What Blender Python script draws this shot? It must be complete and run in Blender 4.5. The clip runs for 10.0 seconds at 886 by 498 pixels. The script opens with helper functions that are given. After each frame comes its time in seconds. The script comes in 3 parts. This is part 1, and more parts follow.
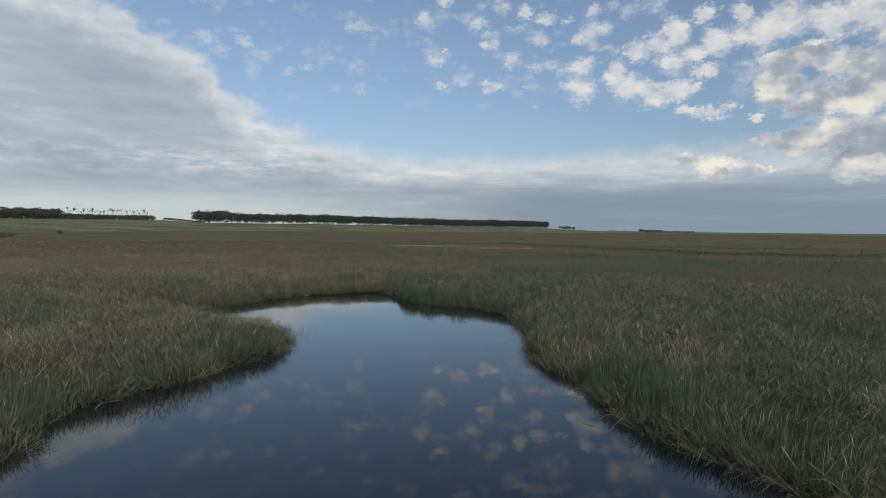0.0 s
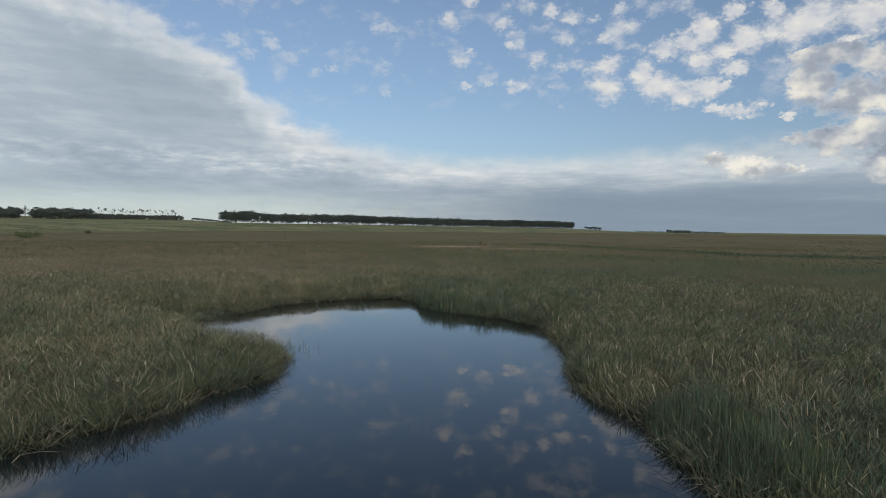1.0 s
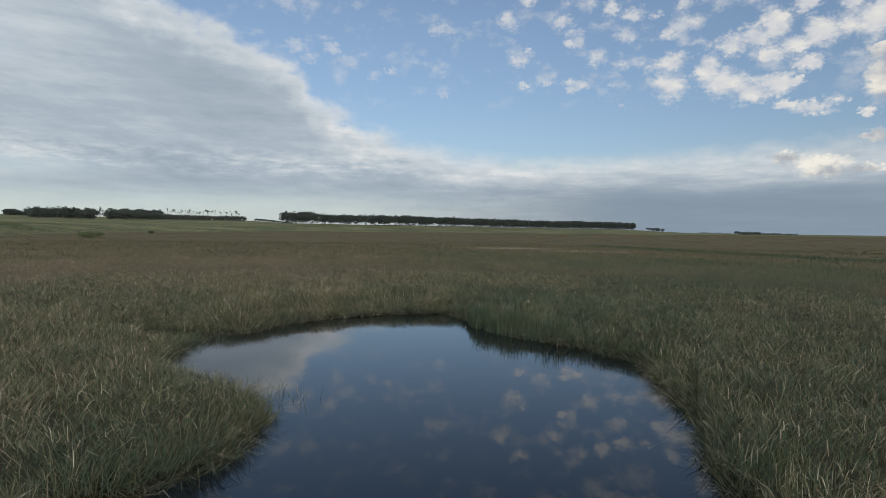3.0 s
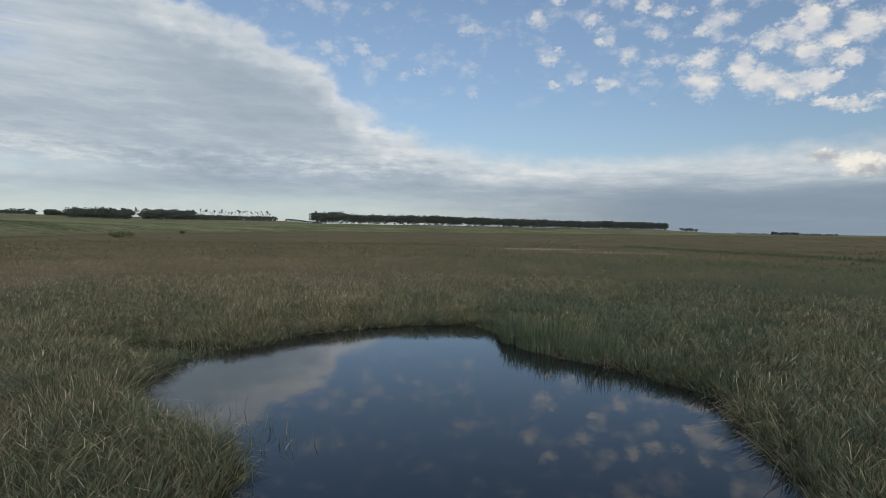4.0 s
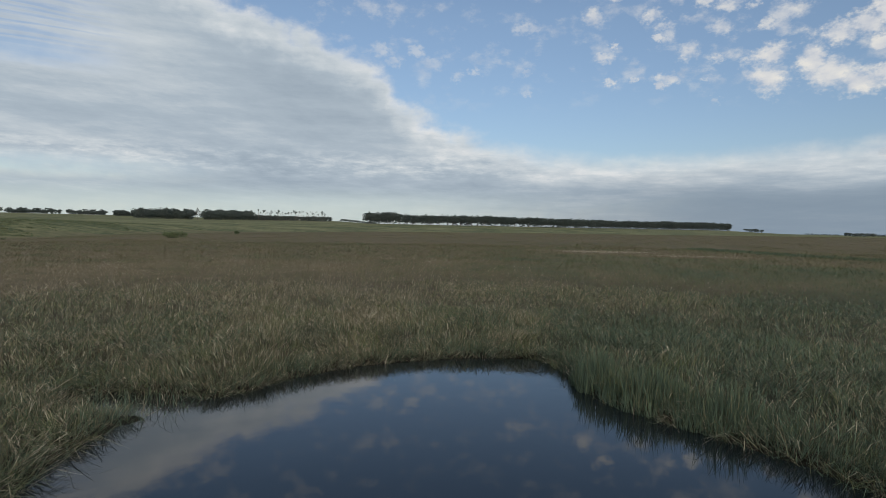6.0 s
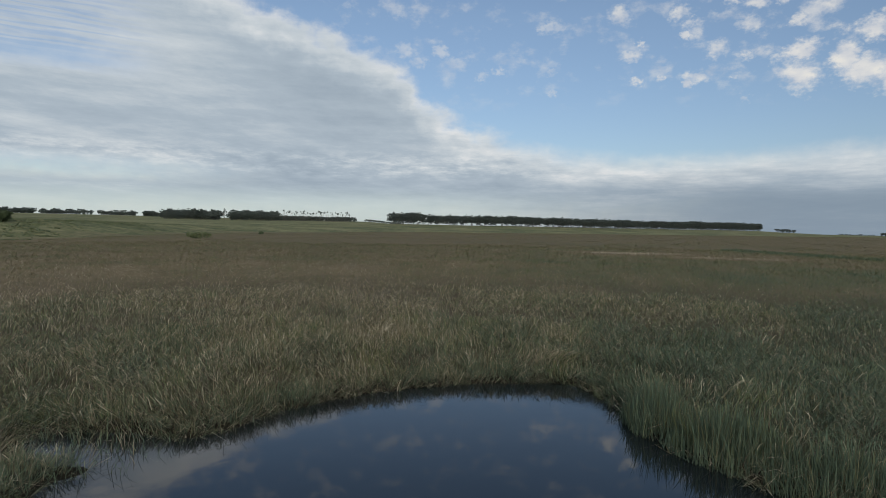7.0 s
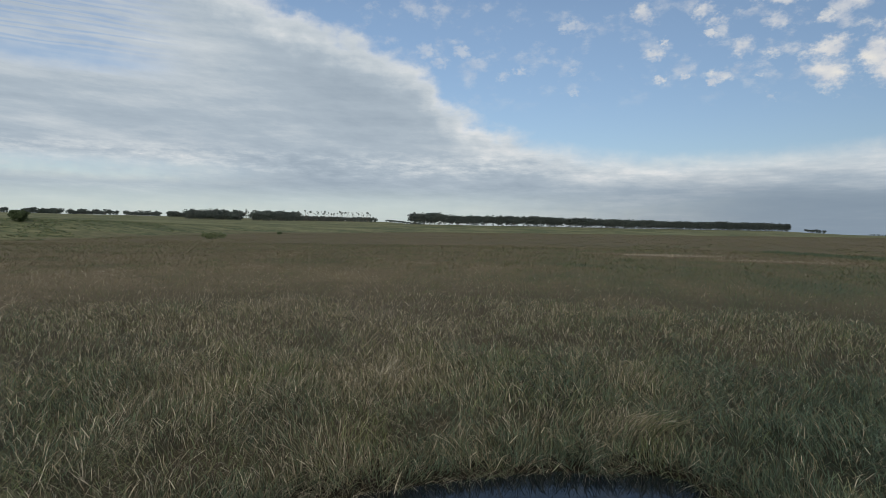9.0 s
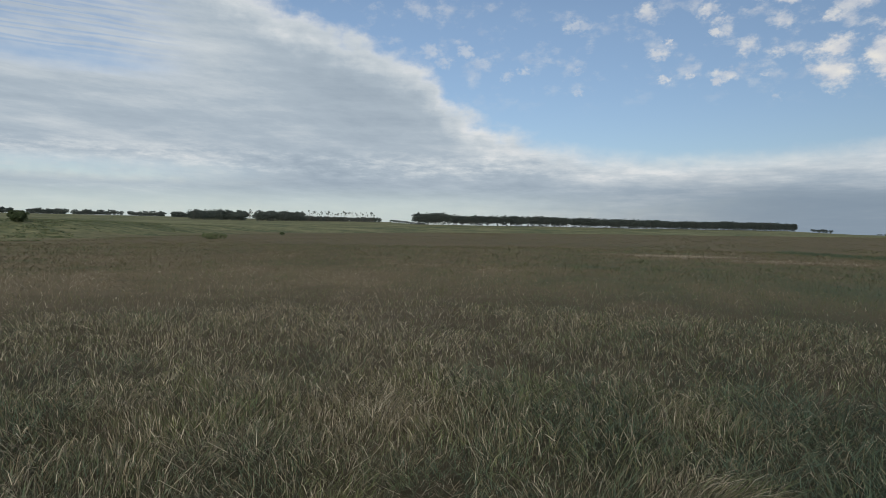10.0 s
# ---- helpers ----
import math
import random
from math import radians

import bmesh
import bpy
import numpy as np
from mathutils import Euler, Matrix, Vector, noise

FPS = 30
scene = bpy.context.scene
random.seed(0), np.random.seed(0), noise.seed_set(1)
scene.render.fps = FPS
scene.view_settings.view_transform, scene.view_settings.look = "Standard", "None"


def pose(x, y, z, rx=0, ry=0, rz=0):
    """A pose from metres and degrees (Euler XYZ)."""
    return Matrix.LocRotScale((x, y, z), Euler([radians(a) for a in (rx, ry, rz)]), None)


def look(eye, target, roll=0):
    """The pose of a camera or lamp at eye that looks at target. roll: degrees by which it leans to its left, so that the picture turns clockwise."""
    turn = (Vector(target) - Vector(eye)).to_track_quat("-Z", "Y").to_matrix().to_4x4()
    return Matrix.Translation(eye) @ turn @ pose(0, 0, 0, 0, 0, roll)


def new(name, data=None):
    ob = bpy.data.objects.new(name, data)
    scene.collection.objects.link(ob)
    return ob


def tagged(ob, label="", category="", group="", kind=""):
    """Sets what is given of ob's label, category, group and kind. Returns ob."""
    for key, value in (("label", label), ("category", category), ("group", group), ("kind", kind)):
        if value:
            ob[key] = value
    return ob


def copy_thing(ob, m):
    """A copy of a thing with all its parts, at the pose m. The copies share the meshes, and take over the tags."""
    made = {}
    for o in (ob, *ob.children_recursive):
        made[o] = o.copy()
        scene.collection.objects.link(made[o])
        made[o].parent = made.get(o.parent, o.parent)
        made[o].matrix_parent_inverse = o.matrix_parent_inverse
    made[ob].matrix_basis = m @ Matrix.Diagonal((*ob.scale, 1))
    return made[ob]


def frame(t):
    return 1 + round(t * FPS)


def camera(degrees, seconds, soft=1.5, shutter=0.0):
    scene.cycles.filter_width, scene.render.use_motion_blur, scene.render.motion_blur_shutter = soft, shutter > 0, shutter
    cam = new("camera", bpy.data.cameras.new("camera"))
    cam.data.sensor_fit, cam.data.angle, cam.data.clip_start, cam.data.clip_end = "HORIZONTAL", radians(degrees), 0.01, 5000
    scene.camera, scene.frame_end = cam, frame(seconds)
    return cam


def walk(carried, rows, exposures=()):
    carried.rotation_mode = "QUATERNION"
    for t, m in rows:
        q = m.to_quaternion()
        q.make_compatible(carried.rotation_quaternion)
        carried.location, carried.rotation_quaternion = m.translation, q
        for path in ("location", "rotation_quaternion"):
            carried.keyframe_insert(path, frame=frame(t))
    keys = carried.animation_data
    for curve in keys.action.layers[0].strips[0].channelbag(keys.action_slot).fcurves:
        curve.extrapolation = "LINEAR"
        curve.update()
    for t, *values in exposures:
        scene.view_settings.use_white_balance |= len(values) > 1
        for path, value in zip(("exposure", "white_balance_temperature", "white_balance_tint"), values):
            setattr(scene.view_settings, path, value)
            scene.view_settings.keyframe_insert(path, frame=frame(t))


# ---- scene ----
cam = camera(71.07, 10.0, 0.8)
PATH = [(0, pose(0.00, -0.00, 5.90, 88.15, -0.57, 0.00)),
        (0.5, pose(0.01, 2.54, 5.89, 88.15, -0.58, 1.16)),
        (1, pose(0.01, 5.10, 5.87, 88.15, -0.63, 2.26)),
        (1.5, pose(-0.04, 7.61, 5.84, 88.15, -0.67, 3.52)),
        (2, pose(-0.13, 10.04, 5.82, 88.15, -0.71, 4.87)),
        (2.5, pose(-0.24, 12.39, 5.79, 88.17, -0.74, 6.17)),
        (4, pose(-0.87, 19.08, 5.84, 88.15, -0.79, 10.17)),
        (4.5, pose(-1.18, 21.22, 5.88, 88.14, -0.81, 11.43)),
        (5, pose(-1.54, 23.35, 5.91, 88.13, -0.82, 12.72)),
        (5.5, pose(-1.94, 25.49, 5.94, 88.12, -0.85, 13.89)),
        (7, pose(-3.43, 31.69, 6.05, 88.10, -0.84, 17.30)),
        (7.5, pose(-4.06, 33.80, 6.06, 88.11, -0.85, 18.22)),
        (8, pose(-4.74, 35.91, 6.04, 88.11, -0.84, 18.92)),
        (8.5, pose(-5.47, 38.05, 6.03, 88.10, -0.84, 19.08)),
        (9, pose(-6.21, 40.18, 6.02, 88.10, -0.85, 19.23)),
        (9.5, pose(-6.99, 42.27, 6.02, 88.10, -0.83, 19.44)),
        (10, pose(-7.77, 44.32, 6.01, 88.11, -0.81, 19.61))]
walk(cam, PATH)

# ---- light ----
SUN_AZ, SUN_EL = -155.0, 24.0            # degrees to the left of ahead, and above the horizon
world = bpy.data.worlds.new("world")
scene.world = world
world.use_nodes = True
wt = world.node_tree
wt.nodes.clear()


def node(tree, kind, **props):
    n = tree.nodes.new(kind)
    for key, value in props.items():
        setattr(n, key, value)
    return n


def feed(tree, socket, value):
    if isinstance(value, bpy.types.NodeSocket):
        tree.links.new(value, socket)
    else:
        socket.default_value = value


def calc(tree, op, a, b=0.0, c=0.0):
    n = node(tree, "ShaderNodeMath", operation=op)
    for s, v in zip(n.inputs, (a, b, c)):
        feed(tree, s, v)
    return n.outputs[0]


def vcalc(tree, op, a, b=(0, 0, 0)):
    n = node(tree, "ShaderNodeVectorMath", operation=op)
    feed(tree, n.inputs[0], a)
    feed(tree, n.inputs[1], b)
    return n.outputs["Value"] if op in ("LENGTH", "DOT_PRODUCT", "DISTANCE") else n.outputs["Vector"]


def smooth(tree, v, lo, hi):
    n = node(tree, "ShaderNodeMapRange", interpolation_type="SMOOTHSTEP")
    feed(tree, n.inputs[0], v)
    feed(tree, n.inputs[1], lo)
    feed(tree, n.inputs[2], hi)
    return n.outputs[0]


def fractal(tree, vec, scale, detail=4.0, rough=0.55):
    n = node(tree, "ShaderNodeTexNoise")
    feed(tree, n.inputs["Vector"], vec)
    n.inputs["Scale"].default_value = scale
    n.inputs["Detail"].default_value = detail
    n.inputs["Roughness"].default_value = rough
    return n.outputs[0]


def ramp(tree, v, stops, interpolation="LINEAR"):
    n = node(tree, "ShaderNodeValToRGB")
    n.color_ramp.interpolation = interpolation
    while len(n.color_ramp.elements) < len(stops):
        n.color_ramp.elements.new(0.5)
    for e, (p, c) in zip(n.color_ramp.elements, stops):
        e.position = p
        e.color = (*c, 1) if isinstance(c, tuple) else (c, c, c, 1)
    feed(tree, n.inputs[0], v)
    return n.outputs[0]


def mix(tree, f, a, b, blend="MIX"):
    n = node(tree, "ShaderNodeMix", data_type="RGBA", blend_type=blend)
    feed(tree, n.inputs[0], f)
    feed(tree, n.inputs[6], (*a, 1) if isinstance(a, tuple) else a)
    feed(tree, n.inputs[7], (*b, 1) if isinstance(b, tuple) else b)
    return n.outputs[2]


def node_xyz(t, *values):
    n = node(t, "ShaderNodeCombineXYZ")
    for s, v in zip(n.inputs, values):
        feed(t, s, v)
    return n.outputs[0]


def build_sky():
    t = wt
    way = node(t, "ShaderNodeTexCoord").outputs["Generated"]
    sep = node(t, "ShaderNodeSeparateXYZ")
    feed(t, sep.inputs[0], way)
    x, y, z = sep.outputs
    az = calc(t, "MULTIPLY", calc(t, "ARCTAN2", calc(t, "MULTIPLY", x, -1.0), y), 57.2958)
    el = calc(t, "MULTIPLY", calc(t, "ARCSINE", z), 57.2958)
    # the clear sky
    air = node(t, "ShaderNodeTexSky", sky_type="NISHITA", sun_disc=False)
    air.sun_elevation, air.sun_rotation = radians(SUN_EL), radians(-SUN_AZ)
    air.air_density, air.dust_density, air.ozone_density = 1.0, 0.6, 2.0
    clear = node(t, "ShaderNodeBackground")
    depth = ramp(t, calc(t, "MULTIPLY", el, 1 / 30), [(0.0, (0.72, 0.77, 0.86)), (0.2, (0.74, 0.79, 0.87)), (0.62, (1.0, 1.0, 1.0))])
    feed(t, clear.inputs[0], mix(t, 1.0, mix(t, 1.0, air.outputs[0], SKY_TINT, "MULTIPLY"), depth, "MULTIPLY"))
    clear.inputs[1].default_value = SKY_STRENGTH

    ang = node(t, "ShaderNodeCombineXYZ")
    feed(t, ang.inputs[0], az)
    feed(t, ang.inputs[1], el)
    flat = ang.outputs[0]
    # the same ceiling of cloud seen in perspective: places on a flat layer overhead
    lift = calc(t, "ADD", calc(t, "MAXIMUM", z, 0.0), 0.07)
    layer = vcalc(t, "DIVIDE", way, node_xyz(t, lift, lift, 1.0))
    fluff = fractal(t, vcalc(t, "MULTIPLY", flat, (0.42, 0.62, 1)), 1.0, 5.0, 0.55)
    lit_side = fractal(t, vcalc(t, "MULTIPLY", vcalc(t, "ADD", flat, (0.25, 0.75, 0)), (0.42, 0.62, 1)), 1.0, 2.0, 0.5)
    broad = fractal(t, vcalc(t, "MULTIPLY", flat, (0.09, 0.2, 1)), 1.0, 4.0, 0.55)
    streak = fractal(t, vcalc(t, "MULTIPLY", flat, (0.07, 0.62, 1)), 1.0, 4.0, 0.6)
    ripple = fractal(t, vcalc(t, "MULTIPLY", flat, (0.42, 1.5, 1)), 1.0, 5.0, 0.62)
    billow = fractal(t, vcalc(t, "MULTIPLY", layer, (1.1, 0.75, 0)), 1.0, 7.0, 0.66)
    swell = fractal(t, vcalc(t, "MULTIPLY", layer, (0.3, 0.22, 0)), 1.0, 3.0, 0.5)

    # the sheet of stratus: its upper edge, elevation over azimuth
    edge = [(-60, 6.8), (-33, 6.8), (-27, 7.5), (-20.6, 7.0), (-15, 6.8), (-5.9, 6.3), (1.3, 6.3), (7, 6.9), (11.6, 8.1), (14.5, 9.2), (17.4, 10.4),
            (19.3, 11.7), (20.4, 13.7), (22, 14.8), (24.1, 15.7), (27.9, 17.3), (34.2, 18.9), (42, 22.0), (60, 26.0)]
    top = ramp(t, calc(t, "MULTIPLY_ADD", az, 1 / 120, 0.5), [((a + 60) / 120, e / 30) for a, e in edge])
    top = calc(t, "MULTIPLY", top, 30.0)
    rag = calc(t, "ADD", calc(t, "MULTIPLY_ADD", fluff, 4.4, -2.2), calc(t, "MULTIPLY_ADD", broad, 1.6, -0.8))
    rag = calc(t, "MULTIPLY", rag, smooth(t, top, 4.0, 11.0))
    under = calc(t, "ADD", calc(t, "SUBTRACT", top, el), rag)
    sheet = smooth(t, under, -0.9, 1.7)
    low = calc(t, "MULTIPLY_ADD", streak, 2.2, -1.1)
    foot = smooth(t, calc(t, "ADD", el, low), 1.2, 3.6)                     # the clear strip over the horizon
    right = smooth(t, az, 9.0, -13.0)
    foot = calc(t, "MAXIMUM", foot, calc(t, "MULTIPLY", right, 0.95))
    sheet = calc(t, "MULTIPLY", sheet, calc(t, "MULTIPLY_ADD", foot, 0.15, 0.85))
    # the gap with rippled cloud high on the left, and the thin place under the sheet
    hole = calc(t, "MULTIPLY", smooth(t, az, 40.0, 49.0), smooth(t, calc(t, "ADD", el, calc(t, "MULTIPLY", low, 1.2)), 11.6, 13.2))
    waves = node(t, "ShaderNodeTexWave", bands_direction="Y")
    feed(t, waves.inputs["Vector"], vcalc(t, "MULTIPLY", flat, (0.05, 0.66, 1)))
    waves.inputs["Scale"].default_value, waves.inputs["Distortion"].default_value = 1.0, 9.0
    waves.inputs["Detail"].default_value, waves.inputs["Detail Scale"].default_value = 4.0, 2.2
    hole = calc(t, "MULTIPLY", hole, calc(t, "SUBTRACT", 0.85, calc(t, "MULTIPLY", calc(t, "MULTIPLY_ADD", waves.outputs[1], 0.6, 0.12), smooth(t, el, 12.5, 14.5))))
    thin = calc(t, "MULTIPLY", smooth(t, az, 30.0, 52.0), calc(t, "MULTIPLY", smooth(t, el, 3.2, 4.2), smooth(t, el, 6.0, 4.6)))
    hole = calc(t, "MAXIMUM", hole, calc(t, "MULTIPLY", thin, calc(t, "SUBTRACT", 1.1, ripple)))
    sheet = calc(t, "MULTIPLY", sheet, calc(t, "SUBTRACT", 1.0, hole))
    rim = calc(t, "MULTIPLY", smooth(t, under, 4.6, 0.2), calc(t, "MULTIPLY_ADD", right, -0.42, 1.0))
    glow = calc(t, "ADD", calc(t, "MULTIPLY", rim, 0.58), calc(t, "MULTIPLY_ADD", streak, 0.7, -0.33))
    glow = calc(t, "ADD", glow, calc(t, "MULTIPLY_ADD", billow, 1.5, -0.72))
    glow = calc(t, "ADD", glow, calc(t, "MULTIPLY_ADD", swell, 1.0, -0.28))
    row = calc(t, "MULTIPLY", smooth(t, el, 3.6, 5.2), smooth(t, el, 7.6, 5.8))
    glow = calc(t, "ADD", glow, calc(t, "MULTIPLY", calc(t, "MULTIPLY", row, smooth(t, ripple, 0.36, 0.68)), calc(t, "MULTIPLY_ADD", smooth(t, az, 2.0, 20.0), 0.24, 0.14)))
    sheet_colour = ramp(t, glow, [(0.0, (0.328, 0.398, 0.470)), (0.35, (0.408, 0.480, 0.548)), (0.7, (0.57, 0.622, 0.660)), (1.0, (0.78, 0.785, 0.785))])
    murk = calc(t, "MULTIPLY", smooth(t, az, 19.0, -10.0), smooth(t, calc(t, "ADD", el, calc(t, "MULTIPLY", low, 1.2)), 5.6, 2.2))
    sheet_colour = mix(t, calc(t, "MULTIPLY", murk, 0.85), sheet_colour, (0.208, 0.272, 0.345))
    pale = calc(t, "MULTIPLY", smooth(t, az, 0.0, 25.0), smooth(t, el, 4.2, 1.2))
    sheet_colour = mix(t, calc(t, "MULTIPLY", pale, 0.85), sheet_colour, (0.55, 0.645, 0.635))

    # heaped clouds: azimuth, elevation, half width, half height
    puffs = [(1.7, 18.2, 0.95, 0.8), (0.2, 19.9, 0.8, 0.5), (-3.0, 18.1, 1.1, 0.55), (-4.3, 17.2, 0.95, 0.45), (-3.7, 16.4, 0.5, 0.3), (1.0, 15.0, 0.95, 0.55), (0.0, 15.9, 0.4, 0.35),
             (-7.3, 19.1, 0.8, 0.6), (-9.2, 18.4, 0.95, 0.6), (-8.6, 16.8, 1.1, 0.6), (-4.7, 13.0, 1.2, 0.55), (-3.9, 12.5, 0.5, 0.3), (-1.7, 13.1, 0.5, 0.4), (0.2, 13.0, 0.5, 0.4),
             (-8.4, 14.5, 1.0, 0.5), (-6.1, 15.1, 1.0, 0.65), (-11.0, 18.0, 0.5, 0.4), (-13.5, 18.8, 0.8, 0.7), (-13.6, 17.3, 1.35, 0.75), (-11.9, 16.5, 0.7, 0.45)]
    wisps = [(-8.3, 11.0, 0.35, 0.3), (-7.4, 12.7, 0.3, 0.2), (-16.2, 18.6, 0.7, 0.5), (17.8, 15.8, 0.55, 0.4), (21.0, 15.8, 0.75, 0.55), (16.3, 14.6, 0.9, 0.5), (13.9, 13.7, 0.5, 0.4),
             (12.4, 14.1, 0.4, 0.3), (7.0, 17.6, 0.65, 0.35), (8.2, 17.7, 0.75, 0.4), (7.8, 14.0, 0.55, 0.3), (7.6, 12.2, 0.35, 0.3), (19.7, 14.8, 0.65, 0.4), (-15.0, 19.1, 0.6, 0.4),
             (-6.5, 22.0, 1.0, 0.7), (-10.5, 21.0, 1.3, 0.8), (-2.0, 23.5, 1.0, 0.7), (-14.0, 23.5, 1.4, 0.9), (-9.0, 25.5, 1.2, 0.8), (-18.0, 20.5, 1.5, 0.9)]
    heaps = [(-12.3, 14.2, 1.3, 0.7), (-12.4, 12.5, 1.35, 1.05), (-15.3, 13.5, 1.0, 0.85), (-16.7, 12.5, 1.3, 0.9), (-18.4, 11.6, 1.35, 0.85), (-20.5, 12.0, 1.3, 0.7), (-21.8, 12.0, 0.6, 0.4),
             (-17.0, 15.3, 1.3, 0.75), (-18.8, 15.6, 1.15, 0.75), (-20.3, 16.5, 0.95, 1.2), (-20.0, 14.2, 1.2, 0.55), (-21.7, 14.9, 1.3, 0.7), (-22.5, 13.4, 1.1, 0.5), (-23.5, 15.5, 1.35, 0.95),
             (-25.3, 15.9, 1.1, 1.0), (-25.4, 17.4, 0.7, 0.5), (-22.6, 17.7, 0.8, 0.6)]
    reach = [(-26.9, 16.0, 1.5, 1.15), (-28.9, 16.5, 1.9, 1.4), (-31.6, 16.1, 1.8, 1.2), (-34.1, 16.1, 1.7, 1.15), (-30.5, 14.8, 0.85, 0.4), (-21.3, 10.3, 0.65, 0.3), (-23.1, 9.9, 1.25, 0.45),
             (-24.6, 10.4, 0.7, 0.4), (-26.6, 9.3, 0.6, 0.25), (-37.0, 15.6, 2.4, 1.3)]
    banks = [(-29.9, 13.7, 1.5, 0.65), (-27.8, 13.7, 0.95, 0.45), (-28.4, 11.5, 1.45, 1.4), (-30.8, 10.4, 1.35, 1.2), (-33.9, 9.7, 1.6, 1.0), (-32.8, 12.9, 1.5, 0.8), (-32.2, 7.5, 1.55, 1.2), (-29.5, 7.3, 1.2, 0.85),
             (-34.2, 11.5, 1.2, 1.3), (-35.4, 7.3, 1.5, 1.7), (-38.0, 11.0, 3.2, 3.8), (-34.4, 5.7, 2.2, 1.1), (-27.1, 7.4, 0.7, 0.45)]
    lights = [(-21.6, 6.1, 1.3, 0.5), (-23.4, 5.6, 1.8, 0.55), (-24.0, 4.9, 1.5, 0.45), (-26.9, 5.1, 1.2, 0.3)]
    wob = node(t, "ShaderNodeTexNoise")
    feed(t, wob.inputs["Vector"], vcalc(t, "MULTIPLY", flat, (0.45, 0.6, 1)))
    wob.inputs["Detail"].default_value = 4.0
    bent = vcalc(t, "ADD", flat, vcalc(t, "MULTIPLY", vcalc(t, "SUBTRACT", wob.outputs["Color"], (0.5, 0.5, 0.5)), (1.7, 1.3, 0)))

    def gather(blobs):
        near = None
        for a, e, w, h in blobs:
            r = vcalc(t, "LENGTH", vcalc(t, "MULTIPLY", vcalc(t, "SUBTRACT", bent, (a, e, 0)), (1 / w, 1 / h, 0)))
            near = r if near is None else calc(t, "MINIMUM", near, r)
        return near

    crumb = calc(t, "MULTIPLY_ADD", fluff, 2.6, -1.3)
    small = calc(t, "MULTIPLY", smooth(t, calc(t, "ADD", calc(t, "SUBTRACT", 1.3, gather(puffs)), calc(t, "MULTIPLY", crumb, 1.0)), -0.05, 1.3), 0.78)
    faint = calc(t, "MULTIPLY", smooth(t, calc(t, "ADD", calc(t, "SUBTRACT", 1.4, gather(wisps)), calc(t, "MULTIPLY", crumb, 0.9)), -0.2, 1.3), 0.42)
    small = calc(t, "MAXIMUM", small, faint)
    big = smooth(t, calc(t, "ADD", calc(t, "SUBTRACT", 1.3, gather(heaps + reach)), crumb), -0.25, 0.9)
    shine = smooth(t, calc(t, "ADD", calc(t, "SUBTRACT", 1.3, gather(lights)), calc(t, "MULTIPLY", crumb, 0.6)), -0.2, 0.9)
    mass = smooth(t, calc(t, "ADD", calc(t, "SUBTRACT", 1.55, gather(banks)), crumb), -0.2, 0.7)
    # loose flecks over the whole upper sky
    fleck = fractal(t, vcalc(t, "MULTIPLY", flat, (0.33, 0.5, 1)), 1.0, 6.0, 0.6)
    loose = calc(t, "MULTIPLY", smooth(t, fleck, 0.50, 0.72), calc(t, "MULTIPLY", smooth(t, el, 9.5, 14.5), calc(t, "MULTIPLY_ADD", smooth(t, az, 2.0, -6.0), 0.30, 0.42)))
    # denser cloud overhead, out of view, added for more light on the marsh
    high = calc(t, "MULTIPLY", smooth(t, el, 22.0, 36.0), smooth(t, calc(t, "MULTIPLY_ADD", fleck, 0.5, calc(t, "MULTIPLY", broad, 0.5)), 0.40, 0.56))
    loose = calc(t, "MAXIMUM", loose, calc(t, "MULTIPLY", high, 0.85))
    relief = calc(t, "MULTIPLY_ADD", calc(t, "SUBTRACT", fluff, lit_side), 1.9, 0.66)
    white = ramp(t, relief, [(0.0, (0.46, 0.50, 0.57)), (0.4, (0.60, 0.62, 0.66)), (0.8, (0.74, 0.73, 0.71)), (1.0, (0.82, 0.79, 0.73))])
    lump = fractal(t, vcalc(t, "MULTIPLY", flat, (0.30, 0.40, 1)), 1.0, 5.0, 0.55)
    lump_up = fractal(t, vcalc(t, "MULTIPLY", vcalc(t, "ADD", flat, (0.5, 1.1, 0)), (0.30, 0.40, 1)), 1.0, 3.0, 0.5)
    heavy = ramp(t, calc(t, "MULTIPLY_ADD", calc(t, "SUBTRACT", lump, lump_up), 2.6, 0.5),
                 [(0.0, (0.29, 0.335, 0.40)), (0.4, (0.38, 0.42, 0.48)), (0.7, (0.62, 0.62, 0.61)), (1.0, (0.80, 0.77, 0.69))])

    cover = calc(t, "MAXIMUM", calc(t, "MAXIMUM", small, loose), big)
    colour = mix(t, sheet, white, sheet_colour)
    colour = mix(t, calc(t, "MULTIPLY", mass, calc(t, "SUBTRACT", 1.0, calc(t, "MULTIPLY", murk, 0.8))), colour, heavy)
    colour = mix(t, calc(t, "MULTIPLY", shine, 0.9), colour, mix(t, smooth(t, relief, 0.3, 0.85), (0.42, 0.44, 0.47), (0.92, 0.87, 0.77)))
    cover = calc(t, "MAXIMUM", calc(t, "MAXIMUM", calc(t, "MULTIPLY", cover, 0.9), sheet), calc(t, "MAXIMUM", mass, shine))
    # below the horizon nothing but dull land
    cloud = node(t, "ShaderNodeBackground")
    feed(t, cloud.inputs[0], colour)
    cloud.inputs[1].default_value = CLOUD_STRENGTH
    both = node(t, "ShaderNodeMixShader")
    feed(t, both.inputs[0], cover)
    t.links.new(clear.outputs[0], both.inputs[1])
    t.links.new(cloud.outputs[0], both.inputs[2])
    out = node(t, "ShaderNodeOutputWorld")
    t.links.new(both.outputs[0], out.inputs[0])


